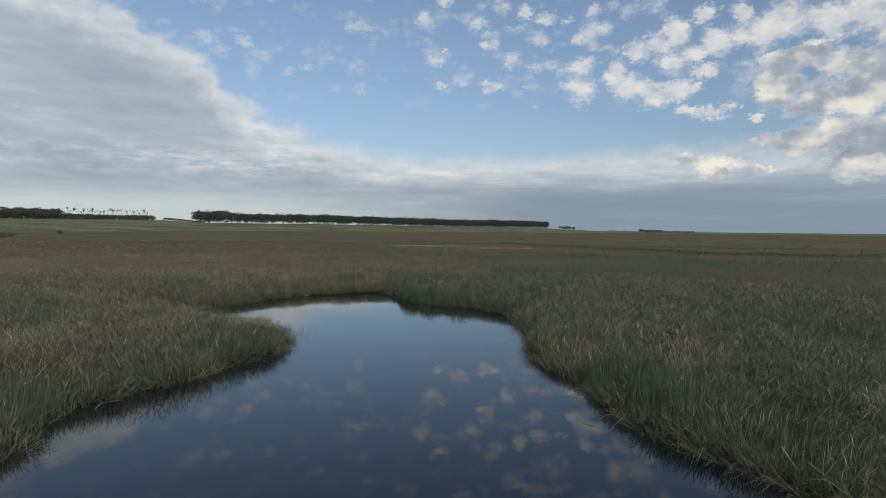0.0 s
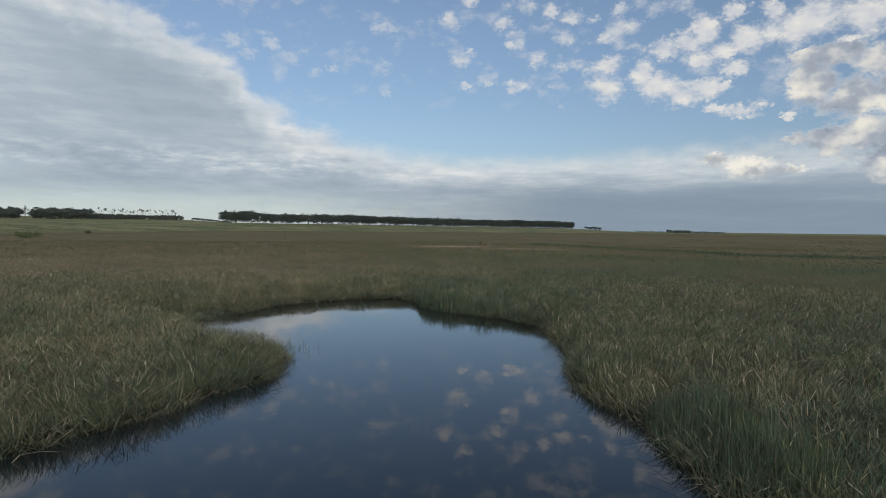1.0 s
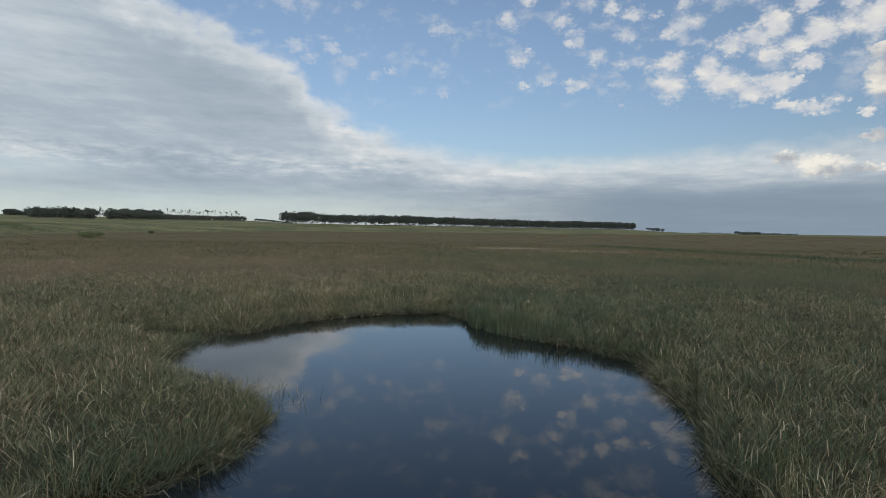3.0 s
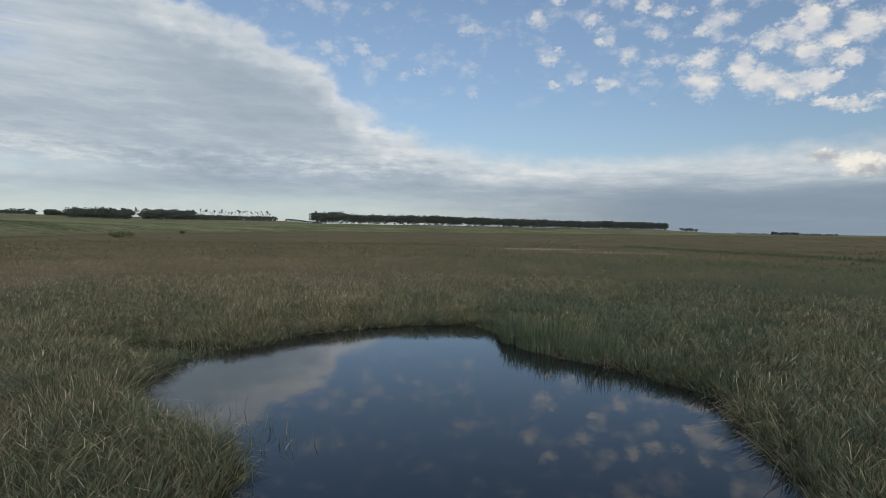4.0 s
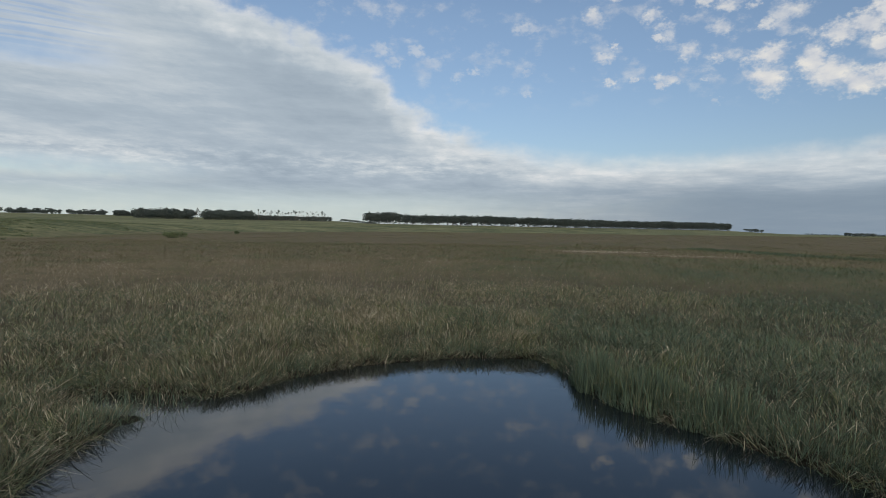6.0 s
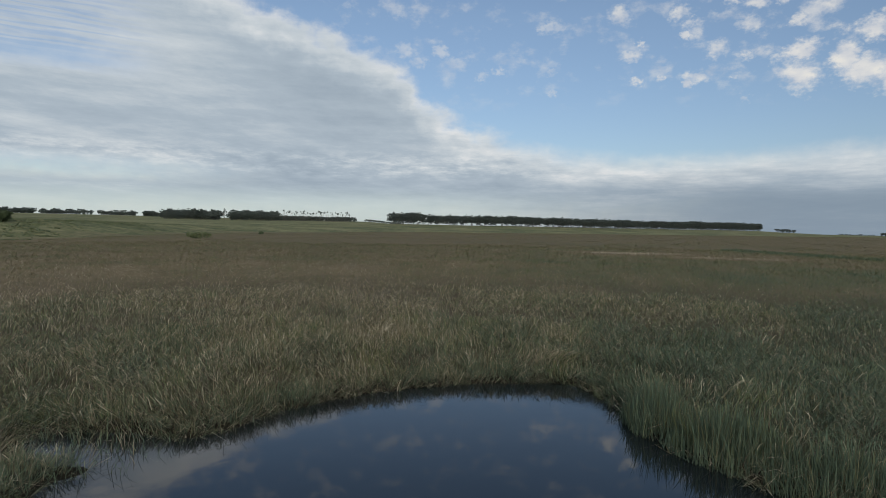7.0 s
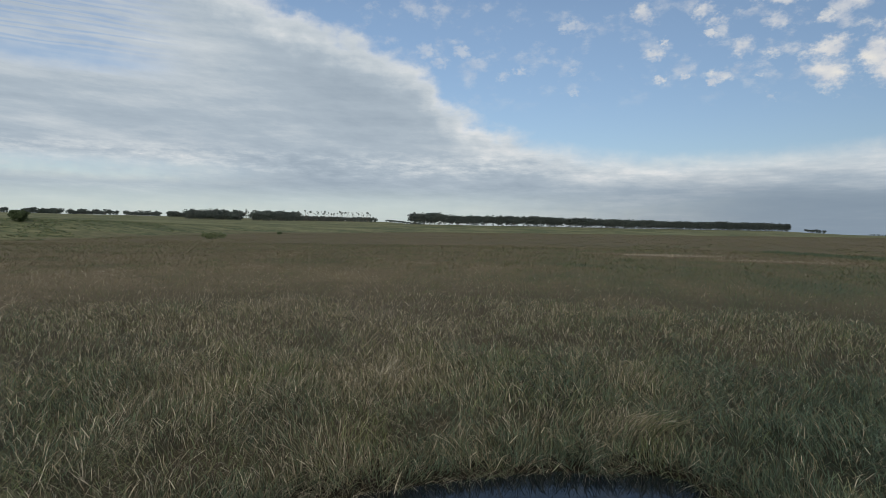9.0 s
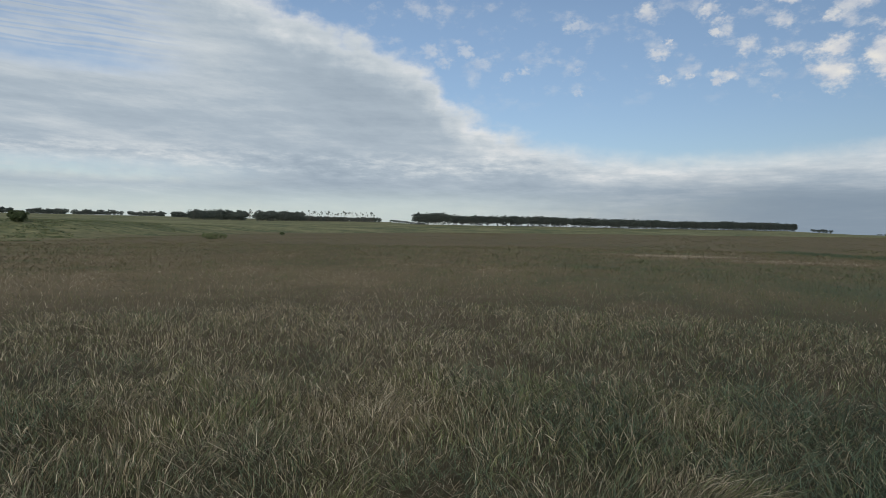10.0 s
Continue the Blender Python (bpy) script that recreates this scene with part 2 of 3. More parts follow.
SKY_TINT, SKY_STRENGTH, CLOUD_STRENGTH = (1.14, 1.075, 1.045), 0.101, 1.0
build_sky()
lamp = bpy.data.lights.new("sun", "SUN")
lamp.energy, lamp.angle, lamp.color = 1.45, radians(8), (1.0, 0.90, 0.76)
sun = new("sun", lamp)
far_sun = Vector((-math.sin(radians(SUN_AZ)) * math.cos(radians(SUN_EL)), math.cos(radians(SUN_AZ)) * math.cos(radians(SUN_EL)),
                  math.sin(radians(SUN_EL)))) * 100
sun.matrix_world = look(far_sun, (0, 0, 0))


# ---- materials ----
def material(name):
    m = bpy.data.materials.new(name)
    m.use_nodes = True
    return m, m.node_tree, m.node_tree.nodes["Principled BSDF"]


def attribute(t, name):
    return node(t, "ShaderNodeAttribute", attribute_name=name).outputs["Fac"]


def here(t):
    return node(t, "ShaderNodeTexCoord").outputs["Object"]


def leaf_surface(t, p, colour, rough=0.6, thin=0.25):
    """Colour on the front and some light let through."""
    feed(t, p.inputs["Base Color"], colour)
    p.inputs["Roughness"].default_value = rough
    p.inputs["Specular IOR Level"].default_value = 0.08
    tr = node(t, "ShaderNodeBsdfTranslucent")
    feed(t, tr.inputs[0], colour)
    ms = node(t, "ShaderNodeMixShader")
    ms.inputs[0].default_value = thin
    t.links.new(p.outputs[0], ms.inputs[1])
    t.links.new(tr.outputs[0], ms.inputs[2])
    t.links.new(ms.outputs[0], t.nodes["Material Output"].inputs[0])


def reed_material():
    m, t, p = material("reed")
    dry = attribute(t, "dry")
    rise = attribute(t, "rise")
    rnd = node(t, "ShaderNodeNewGeometry").outputs["Random Per Island"]
    patch = fractal(t, here(t), 0.22, 3.0)
    vary = attribute(t, "vary")
    odd = calc(t, "MULTIPLY_ADD", calc(t, "POWER", rnd, 3.2), 1.25, -0.30)
    d = calc(t, "ADD", dry, calc(t, "MULTIPLY", odd, vary))
    d = calc(t, "ADD", d, calc(t, "MULTIPLY", calc(t, "MULTIPLY_ADD", patch, 0.8, -0.40), calc(t, "MULTIPLY_ADD", vary, 0.7, 0.3)))
    d = calc(t, "ADD", d, calc(t, "MULTIPLY", calc(t, "MULTIPLY_ADD", rise, 0.3, -0.15), vary))
    c = ramp(t, d, [(0.0, (0.104, 0.150, 0.108)), (0.25, (0.140, 0.168, 0.100)), (0.5, (0.184, 0.172, 0.110)), (0.75, (0.232, 0.196, 0.144)), (1.0, (0.44, 0.41, 0.32))])
    lush = calc(t, "MULTIPLY", smooth(t, fractal(t, vcalc(t, "ADD", here(t), (31.0, 7.0, 0.0)), 0.45, 3.0), 0.50, 0.66), calc(t, "MULTIPLY", smooth(t, d, 0.85, 0.3), smooth(t, d, -0.05, 0.2)))
    c = mix(t, calc(t, "MULTIPLY", lush, 0.6), c, (0.160, 0.192, 0.078))                 # yellow-green tussocks
    age = calc(t, "MULTIPLY_ADD", calc(t, "FRACT", calc(t, "MULTIPLY", rnd, 17.3)), 1.06, 0.32)      # old leaves are darker
    age = calc(t, "MULTIPLY_ADD", calc(t, "SUBTRACT", age, 0.86), vary, 0.86)
    leaf_surface(t, p, mix(t, 1.0, mix(t, 1.0, c, REED_TINT, "MULTIPLY"), node_xyz(t, age, age, age), "MULTIPLY"), 0.7, 0.08)
    return m


def ground_material():
    m, t, p = material("marsh_soil_and_pasture")
    grass = attribute(t, "pasture")
    pos = here(t)
    n1, n2, n3 = fractal(t, pos, 0.012, 5.0), fractal(t, pos, 0.09, 5.0), fractal(t, pos, 1.7, 4.0)
    mud = ramp(t, n3, [(0.3, (0.008, 0.007, 0.005)), (0.7, (0.021, 0.018, 0.012))])
    n4 = fractal(t, pos, 0.33, 4.0)
    sward = ramp(t, calc(t, "ADD", calc(t, "ADD", n1, calc(t, "MULTIPLY_ADD", n2, 0.9, -0.45)), calc(t, "MULTIPLY_ADD", n4, 0.8, -0.4)),
                 [(0.28, (0.074, 0.092, 0.044)), (0.5, (0.150, 0.163, 0.078)), (0.72, (0.238, 0.228, 0.120))])
    n5 = fractal(t, pos, 5.0, 5.0, 0.7)
    age = calc(t, "ADD", attribute(t, "dry"), calc(t, "ADD", calc(t, "MULTIPLY_ADD", n4, 0.5, -0.25), calc(t, "MULTIPLY_ADD", n5, 0.9, -0.45)))
    # dead litter, its colour darkened for the deep shade between the reeds
    straw = ramp(t, age, [(0.1, (0.044, 0.050, 0.030)), (0.5, (0.078, 0.068, 0.043)), (0.9, (0.124, 0.104, 0.069))])
    sedge = ramp(t, age, [(0.1, (0.086, 0.094, 0.052)), (0.5, (0.136, 0.114, 0.066)), (0.9, (0.190, 0.150, 0.095))])
    straw = mix(t, attribute(t, "sedge"), straw, sedge)                                  # low sedge covers the open marsh, without the shade put into the litter
    feed(t, p.inputs["Base Color"], mix(t, grass, mix(t, attribute(t, "litter"), mud, straw), sward))
    p.inputs["Roughness"].default_value = 0.9
    p.inputs["Specular IOR Level"].default_value = 0.1
    b = node(t, "ShaderNodeBump")
    b.inputs["Strength"].default_value, b.inputs["Distance"].default_value = 0.6, 0.1
    feed(t, b.inputs["Height"], n3)
    t.links.new(b.outputs[0], p.inputs["Normal"])
    return m


def water_material():
    m, t, p = material("still_peaty_water")
    p.inputs["Base Color"].default_value = (0.008, 0.012, 0.015, 1)
    p.inputs["Roughness"].default_value = 0.015
    p.inputs["IOR"].default_value = 1.43
    b = node(t, "ShaderNodeBump")
    b.inputs["Strength"].default_value, b.inputs["Distance"].default_value = 0.035, 0.05
    feed(t, b.inputs["Height"], fractal(t, vcalc(t, "MULTIPLY", here(t), (1.0, 0.6, 1)), 1.6, 2.0))
    t.links.new(b.outputs[0], p.inputs["Normal"])
    return m


def foliage_material(name, dark, light):
    m, t, p = material(name)
    rnd = node(t, "ShaderNodeNewGeometry").outputs["Random Per Island"]
    ob = node(t, "ShaderNodeObjectInfo").outputs["Random"]
    v = calc(t, "ADD", calc(t, "MULTIPLY", rnd, 0.7), calc(t, "MULTIPLY", ob, 0.3))
    leaf_surface(t, p, ramp(t, v, [(0.0, dark), (1.0, light)]), 0.6, 0.15)
    return m


def bark_material():
    m, t, p = material("grey_bark")
    n = fractal(t, vcalc(t, "MULTIPLY", here(t), (1, 1, 0.2)), 2.0, 4.0)
    feed(t, p.inputs["Base Color"], ramp(t, n, [(0.3, (0.10, 0.085, 0.07)), (0.7, (0.24, 0.215, 0.185))]))
    p.inputs["Roughness"].default_value = 0.85
    return m


REED_TINT = (1.11, 1.09, 1.03)
REED, SOIL, WATER, BARK = reed_material(), ground_material(), water_material(), bark_material()
# leaf colours lifted and turned bluish to stand in for distance haze
HAZY_GUM = foliage_material("hazy_gum_foliage", (0.062, 0.080, 0.076), (0.114, 0.138, 0.122))
SHRUB = foliage_material("shrub_foliage", (0.040, 0.060, 0.030), (0.092, 0.120, 0.060))


# ---- the lie of the land ----
POND = np.array([(-11.0, 15.3), (-11.2, 16.8), (-11.9, 18.6), (-11.8, 20), (-10.5, 21.5), (-9.6, 23.8), (-8.8, 25.8), (-8.2, 27.4), (-7.7, 29), (-7.7, 31),
                 (-8.3, 33.1), (-9.6, 34.3), (-12.0, 35.1), (-13.6, 36.3), (-15, 38.1), (-15.9, 40.2), (-16.4, 43.0), (-15.8, 44.9), (-15.1, 47), (-14.3, 49.5)]
                + [(-13.0, 52), (-11.3, 53.8), (-9.2, 55.3), (-7, 56), (-5.2, 55.9), (-4.0, 54.4), (-3.4, 51.6), (-1.8, 49.3), (-0.2, 47.7), (1.2, 46.5),
                   (2.7, 44.8), (4.3, 43.3), (5.0, 41), (5.1, 38), (5.0, 35.3), (4.5, 32.2), (4.05, 29.5), (4.45, 26.8), (5.3, 24.2), (5.6, 21.6)]
                + [(5.7, 18.8), (6.3, 17.4), (7.2, 15.8), (8, 13.9), (9.5, 8), (10.5, 0), (10.5, -15), (2, -24), (-10, -20), (-14, -5), (-13.2, 8)])


def rounded(poly, times=2):
    for _ in range(times):
        nxt = np.roll(poly, -1, axis=0)
        poly = np.stack([0.75 * poly + 0.25 * nxt, 0.25 * poly + 0.75 * nxt], 1).reshape(-1, 2)
    return poly


def lattice(x, y, seed):
    """Smooth value noise in 0..1 over the plan."""
    xi, yi = np.floor(x).astype(np.int64), np.floor(y).astype(np.int64)
    fx, fy = x - xi, y - yi
    fx, fy = fx * fx * (3 - 2 * fx), fy * fy * (3 - 2 * fy)

    def h(a, b):
        v = (a * 374761393 + b * 668265263 + seed * 974634777) & 0xFFFFFFFF
        v = ((v ^ (v >> 13)) * 1274126177) & 0xFFFFFFFF
        return ((v ^ (v >> 16)) & 0xFFFF) / 65535.0
    return (h(xi, yi) * (1 - fx) + h(xi + 1, yi) * fx) * (1 - fy) + (h(xi, yi + 1) * (1 - fx) + h(xi + 1, yi + 1) * fx) * fy


def fbm(x, y, size, seed, octaves=3):
    v, w, tot = 0.0, 1.0, 0.0
    for k in range(octaves):
        v = v + w * lattice(x / size * 2 ** k, y / size * 2 ** k, seed + k)
        tot, w = tot + w, w * 0.5
    return v / tot


SHORE = rounded(POND)


def shore(x, y):
    """Metres from the shoreline, below nought on the water."""
    x, y = np.asarray(x, float), np.asarray(y, float)
    out = np.full(x.shape, 1e3)
    near = np.flatnonzero(((x > -40) & (x < 35) & (y > -50) & (y < 85)).ravel())
    if not len(near):
        return out
    px, py = x.ravel()[near], y.ravel()[near]
    best, inside = np.full(px.shape, 1e9), np.zeros(px.shape, bool)
    a = SHORE
    b = np.roll(SHORE, -1, axis=0)
    for (ax, ay), (bx, by) in zip(a, b):
        dx, dy = bx - ax, by - ay
        u = np.clip(((px - ax) * dx + (py - ay) * dy) / (dx * dx + dy * dy + 1e-9), 0, 1)
        best = np.minimum(best, (px - ax - u * dx) ** 2 + (py - ay - u * dy) ** 2)
        if ay != by:
            inside ^= ((ay > py) != (by > py)) & (px < (bx - ax) * (py - ay) / (by - ay) + ax)
    d = np.sqrt(best) * np.where(inside, -1, 1)
    d = np.minimum(d, np.hypot((px + 17.5) / 1.9, py - 44.7) - 1.35)        # a puddle cut off behind the corner
    d = d + (fbm(px, py, 1.6, 5) - 0.5) * 0.7 + (fbm(px, py, 0.45, 6) - 0.5) * 0.4
    out.ravel()[near] = d
    return out


AZ = [-180, -60, -22, -16, -9, 0, 10, 20, 24, 30, 40, 48, 60, 120, 180]
MARSH_END = [1500, 1500, 1500, 1500, 1150, 1080, 980, 850, 720, 580, 400, 265, 240, 500, 1500]
RISE_NEAR = [0, 0, 0, 0, 0.3, 0.5, 0.8, 1.2, 2.0, 3.8, 5.5, 6.5, 7, 2, 0]
WOOD_DIST = [2000, 2000, 2000, 2000, 2000, 1720, 1480, 1310, 1350, 1430, 1430, 1400, 1400, 1500, 2000]
WOOD_RISE = [0, 0, 0, 1, 13, 13.5, 14, 14, 15.5, 17, 17, 18.5, 18.5, 5, 0]
FAR_RISE = [0, 0, 0, 0, 8, 9, 10, 12, 26, 30, 34, 35, 35, 5, 0]


def plan_polar(x, y):
    return np.degrees(np.arctan2(-x, y - 15)), np.hypot(x, y - 15)


def marsh_end(az):
    return np.interp(az, AZ, MARSH_END)


def land(x, y):
    """Height of the solid ground."""
    x, y = np.asarray(x, float), np.asarray(y, float)
    az, d = plan_polar(x, y)
    b, z1, d2, z2, z3 = marsh_end(az), np.interp(az, AZ, RISE_NEAR), np.interp(az, AZ, WOOD_DIST), np.interp(az, AZ, WOOD_RISE), np.interp(az, AZ, FAR_RISE)
    u1, u2, u3 = np.clip((d - b) / 110, 0, 1), np.clip((d - b - 110) / np.maximum(d2 - b - 110, 50), 0, 1), np.clip((d - d2) / 900, 0, 1)
    z = z1 * u1 * u1 * (3 - 2 * u1) + (z2 - z1) * u2 + (z3 - z2) * u3
    z = z + (fbm(x, y, 160, 9) - 0.5) * 1.6 * np.clip((d - b) / 200, 0, 1)
    s = shore(x, y)
    return z + np.clip(s * 0.4, -0.9, 0.15) + litter_height(x, y, s) * np.clip((b - d) / 25, 0, 1)


def ease(v, lo, hi):
    u = np.clip((v - lo) / (hi - lo), 0, 1)
    return u * u * (3 - 2 * u)


def litter_height(x, y, s):
    """The matted dead leaves under the reeds: none at the water, thicker inland and out over the open marsh."""
    return (0.24 + 0.30 * (fbm(x, y, 1.5, 45) - 0.5)) * ease(s, 0.7, 3.2) * (1 - ease(np.hypot((x + 16.6) / 3.4, (y - 43.8) / 2.6), 1.25, 0.8)) + 0.30 * ease(way_distance(x, y), 42, 85)


def way_distance(x, y):
    """Metres from the middle line of the open water."""
    ax, ay, bx, by = 0.0, 0.0, -7.2, 44.0
    u = np.clip(((x - ax) * (bx - ax) + (y - ay) * (by - ay)) / ((bx - ax) ** 2 + (by - ay) ** 2), 0, 1)
    return np.hypot(x - ax - u * (bx - ax), y - ay - u * (by - ay))


def mesh_from(name, verts, quads, mats, **values):
    """A mesh from arrays of corners and faces (quads whose last two corners agree are triangles), with float values per corner."""
    me = bpy.data.meshes.new(name)
    me.from_pydata(verts.tolist() if len(verts) < 200000 else verts, [], quads.tolist() if len(quads) < 200000 else quads)
    for m in mats:
        me.materials.append(m)
    for key, v in values.items():
        me.attributes.new(key, "FLOAT", "POINT").data.foreach_set("value", np.ascontiguousarray(v, dtype=np.float32))
    return me


def axis(lo, hi, step, reach, growth=1.13):
    mid = list(np.arange(lo, hi + step / 2, step))
    s, up, down = step, [], []
    while (up[-1] if up else hi) < reach:
        s = min(s * growth, 160)
        up.append((up[-1] if up else hi) + s)
        down.append((down[-1] if down else lo) - s)
    return np.array(down[::-1] + mid + up)


def build_ground():
    xs, ys = axis(-24, 18, 0.4, 4700), axis(-30, 66, 0.4, 4700)
    gx, gy = np.meshgrid(xs, ys)
    gz = land(gx, gy)
    az, d = plan_polar(gx, gy)
    b = marsh_end(az) * (1 + 0.25 * (fbm(gx, gy, 90, 21) - 0.5))
    past = np.clip((d - b) / 40 + 0.5, 0, 1)
    mat = 0.85 * ease(shore(gx, gy), 0.5, 2.6) + 0.15 * ease(way_distance(gx, gy), 35, 80)
    nx, ny = len(xs), len(ys)
    i = (np.arange(ny - 1)[:, None] * nx + np.arange(nx - 1)[None, :]).ravel()
    me = mesh_from("ground", np.stack([gx, gy, gz], -1).reshape(-1, 3), np.stack([i, i + 1, i + nx + 1, i + nx], 1), [SOIL], pasture=past.ravel(), litter=mat.ravel(), dry=dryness(gx, gy).ravel(), sedge=ease(way_distance(gx, gy), 26, 68).ravel())
    me.polygons.foreach_set("use_smooth", np.ones(len(me.polygons), bool))
    tagged(new("ground", me), "peaty marsh soil rising to dull green pasture hills", "ground", kind="structure")


def build_water():
    gx, gy = np.meshgrid(np.linspace(-26, 20, 24), np.linspace(-34, 68, 52))
    i = (np.arange(51)[:, None] * 24 + np.arange(23)[None, :]).ravel()
    me = mesh_from("water", np.stack([gx, gy, gx * 0], -1).reshape(-1, 3), np.stack([i, i + 1, i + 25, i + 24], 1), [WATER])
    tagged(new("water", me), "still dark pond water mirroring the clouds", "water", kind="structure")




# ---- reeds ----
def blades(rng, x, y, z, h, w, lean, heading, dry, rows, vary=1.0):
    """Bent tapering blades. rows: places along the blade with the width there; the tip closes it."""
    n = len(x)
    face = rng.uniform(0, 2 * np.pi, n)
    wx, wy = np.cos(face) * w / 2, np.sin(face) * w / 2
    cx, cy = np.cos(heading), np.sin(heading)
    k = len(rows)
    v = np.empty((n, 2 * k + 1, 3), np.float32)
    up = np.empty((n, 2 * k + 1), np.float32)
    for j, (s, f) in enumerate(list(rows) + [(1.0, 0.0)]):
        out = h * lean * (0.5 * s + 0.5 * s * s)
        px, py = x + cx * out, y + cy * out
        pz = z + h * (s - 0.42 * np.minimum(lean, 1.6) ** 1.5 * s ** 3)
        if f > 0:
            v[:, 2 * j] = np.stack([px - wx * f, py - wy * f, pz], -1)
            v[:, 2 * j + 1] = np.stack([px + wx * f, py + wy * f, pz], -1)
            up[:, 2 * j:2 * j + 2] = s
        else:
            v[:, 2 * k] = np.stack([px, py, pz], -1)
            up[:, 2 * k] = s
    return v, up, np.repeat(np.asarray(dry, np.float32)[:, None], 2 * k + 1, 1), k, vary


def blade_object(name, sets, label):
    """One mesh of all the blades in the sets."""
    vs, ups, drys, varies, corners, starts, base, lo = [], [], [], [], [], [], 0, 0
    for v, up, dry, k, vary in sets:
        n, per = v.shape[:2]
        first = base + np.arange(n) * per
        quads = np.concatenate([np.array([2 * j, 2 * j + 1, 2 * j + 3, 2 * j + 2]) for j in range(k - 1)] + [np.array([2 * k - 2, 2 * k - 1, 2 * k])])
        corners.append((first[:, None] + quads[None, :]).ravel())
        sizes = np.array([4] * (k - 1) + [3])
        offs = np.concatenate([[0], np.cumsum(sizes)[:-1]])
        starts.append((lo + np.arange(n)[:, None] * sizes.sum() + offs[None, :]).ravel())
        lo += n * sizes.sum()
        base += n * per
        vs.append(v.reshape(-1, 3)), ups.append(up.ravel()), drys.append(dry.ravel()), varies.append(np.full(n * per, vary, np.float32))
    vs, corners, starts = np.concatenate(vs), np.concatenate(corners), np.concatenate(starts)
    me = bpy.data.meshes.new(name)
    me.vertices.add(len(vs))
    me.vertices.foreach_set("co", vs.ravel())
    me.loops.add(len(corners))
    me.loops.foreach_set("vertex_index", corners.astype(np.int32))
    me.polygons.add(len(starts))
    me.polygons.foreach_set("loop_start", starts.astype(np.int32))
    me.update(calc_edges=True)
    me.materials.append(REED)
    for key, v in (("rise", ups), ("dry", drys), ("vary", varies)):
        me.attributes.new(key, "FLOAT", "POINT").data.foreach_set("value", np.concatenate(v))
    me.validate()
    return tagged(new(name, me), label, "reeds", kind="stuff")


def ahead(x, y):
    """True over the fan of marsh that opens northwards from the pond."""
    a0 = np.degrees(np.arctan2(-x, y + 1))
    a1 = np.degrees(np.arctan2(-(x + 7), y - 40))
    return (np.abs(a0) < 40) & (y > 8) | (a1 > -22) & (a1 < 61) & (y > 42) | (np.abs(a0 - 20) < 40) & (y > 30) & (x < 0)


def dryness(x, y):
    """0 cool green, 1 straw: browner on the west and far out, greener on the east."""
    d = np.hypot(x, y - 20)
    east = np.clip(((x + 9) * 0.978 + (y - 50) * 0.208) / 22 + 0.5, 0, 1)
    v = 0.47 - 0.21 * east * np.clip(1.25 - d / 300, 0, 1) + 0.46 * (fbm(x, y, 9, 31) - 0.5) + 0.40 * (fbm(x, y, 40, 37) - 0.5) + 0.50 * (fbm(x, y, 2.4, 33) - 0.5)
    v -= 0.12 * np.clip((40 - y) / 15, 0, 1) * np.where(x < 0, 1.0, 0.45)
    v += 0.10 * np.clip(1 - np.abs(shore(x, y) - 0.9) / 1.6, 0, 1)
    v = np.where(d > 90, v + (0.52 - v) * np.clip((d - 90) / 160, 0, 0.6), v)
    v += 0.11 * np.clip((-8 - x) / 8, 0, 1) * np.clip((y - 40) / 6, 0, 1) * np.clip((95 - y) / 30, 0, 1)      # browner west of the pond's head
    creek = creek_distance(x, y)
    v = v - 0.26 * np.clip(1.3 - creek / 4, 0, 1) + 0.14 * np.clip(1 - np.abs(creek - 20) / 16, 0, 1)
    for cx, cy, rx, ry, gain in ((-4.6, 185, 18, 9, 0.75), (14, 168, 16, 7, 0.5), (9, 112, 12, 8, -0.22), (-8.8, 61.3, 1.9, 1.6, -0.22), (-9.4, 55.9, 1.4, 1.2, -0.2), (-7.1, 58.3, 1.3, 0.7, 0.25), (-26, 61, 3.5, 2.5, -0.3),
                                 (6.5, 27.0, 1.1, 0.9, 0.34), (13.1, 28.9, 1.3, 1.0, 0.32), (13.7, 37.3, 2.6, 2.2, 0.22), (-15.0, 29.5, 1.3, 1.0, 0.3), (-17.0, 60.0, 6.0, 5.0, 0.16), (-16.5, 70.5, 7.0, 3.5, 0.2),
                                 (0.5, 62.0, 6.0, 6.0, -0.24), (8.0, 76.0, 10.0, 8.0, -0.16), (-4.5, 55.5, 2.5, 2.0, -0.15)):
        v = v + gain * np.clip(1.2 - np.hypot((x - cx) / rx, (y - cy) / ry), 0, 1)
    return v


CREEK = ((22, 230), (40, 188), (50, 170), (62, 142), (84, 134), (130, 150), (200, 140))


def creek_distance(x, y):
    """Metres from the old channel east of the pond, a strip of taller dark sedge."""
    best = np.full(np.shape(x), 1e9)
    for (ax, ay), (bx, by) in zip(CREEK, CREEK[1:]):
        u = np.clip(((x - ax) * (bx - ax) + (y - ay) * (by - ay)) / ((bx - ax) ** 2 + (by - ay) ** 2), 0, 1)
        best = np.minimum(best, np.hypot(x - ax - u * (bx - ax), y - ay - u * (by - ay)))
    return best


def scatter(rng, n, x0, x1, y0, y1):
    return rng.uniform(x0, x1, n), rng.uniform(y0, y1, n)


def lean_of(rng, x, y):
    """Blades lie over in swirls, each tussock its own way."""
    n = len(x)
    lean = 0.20 + 1.6 * fbm(x, y, 1.5, 51) ** 1.2 + rng.normal(0, 0.36, n)
    heading = 0.3 + 14.0 * (fbm(x, y, 1.7, 53) - 0.5) + rng.normal(0, 1.3, n)
    return np.clip(lean, 0.05, 1.55), heading


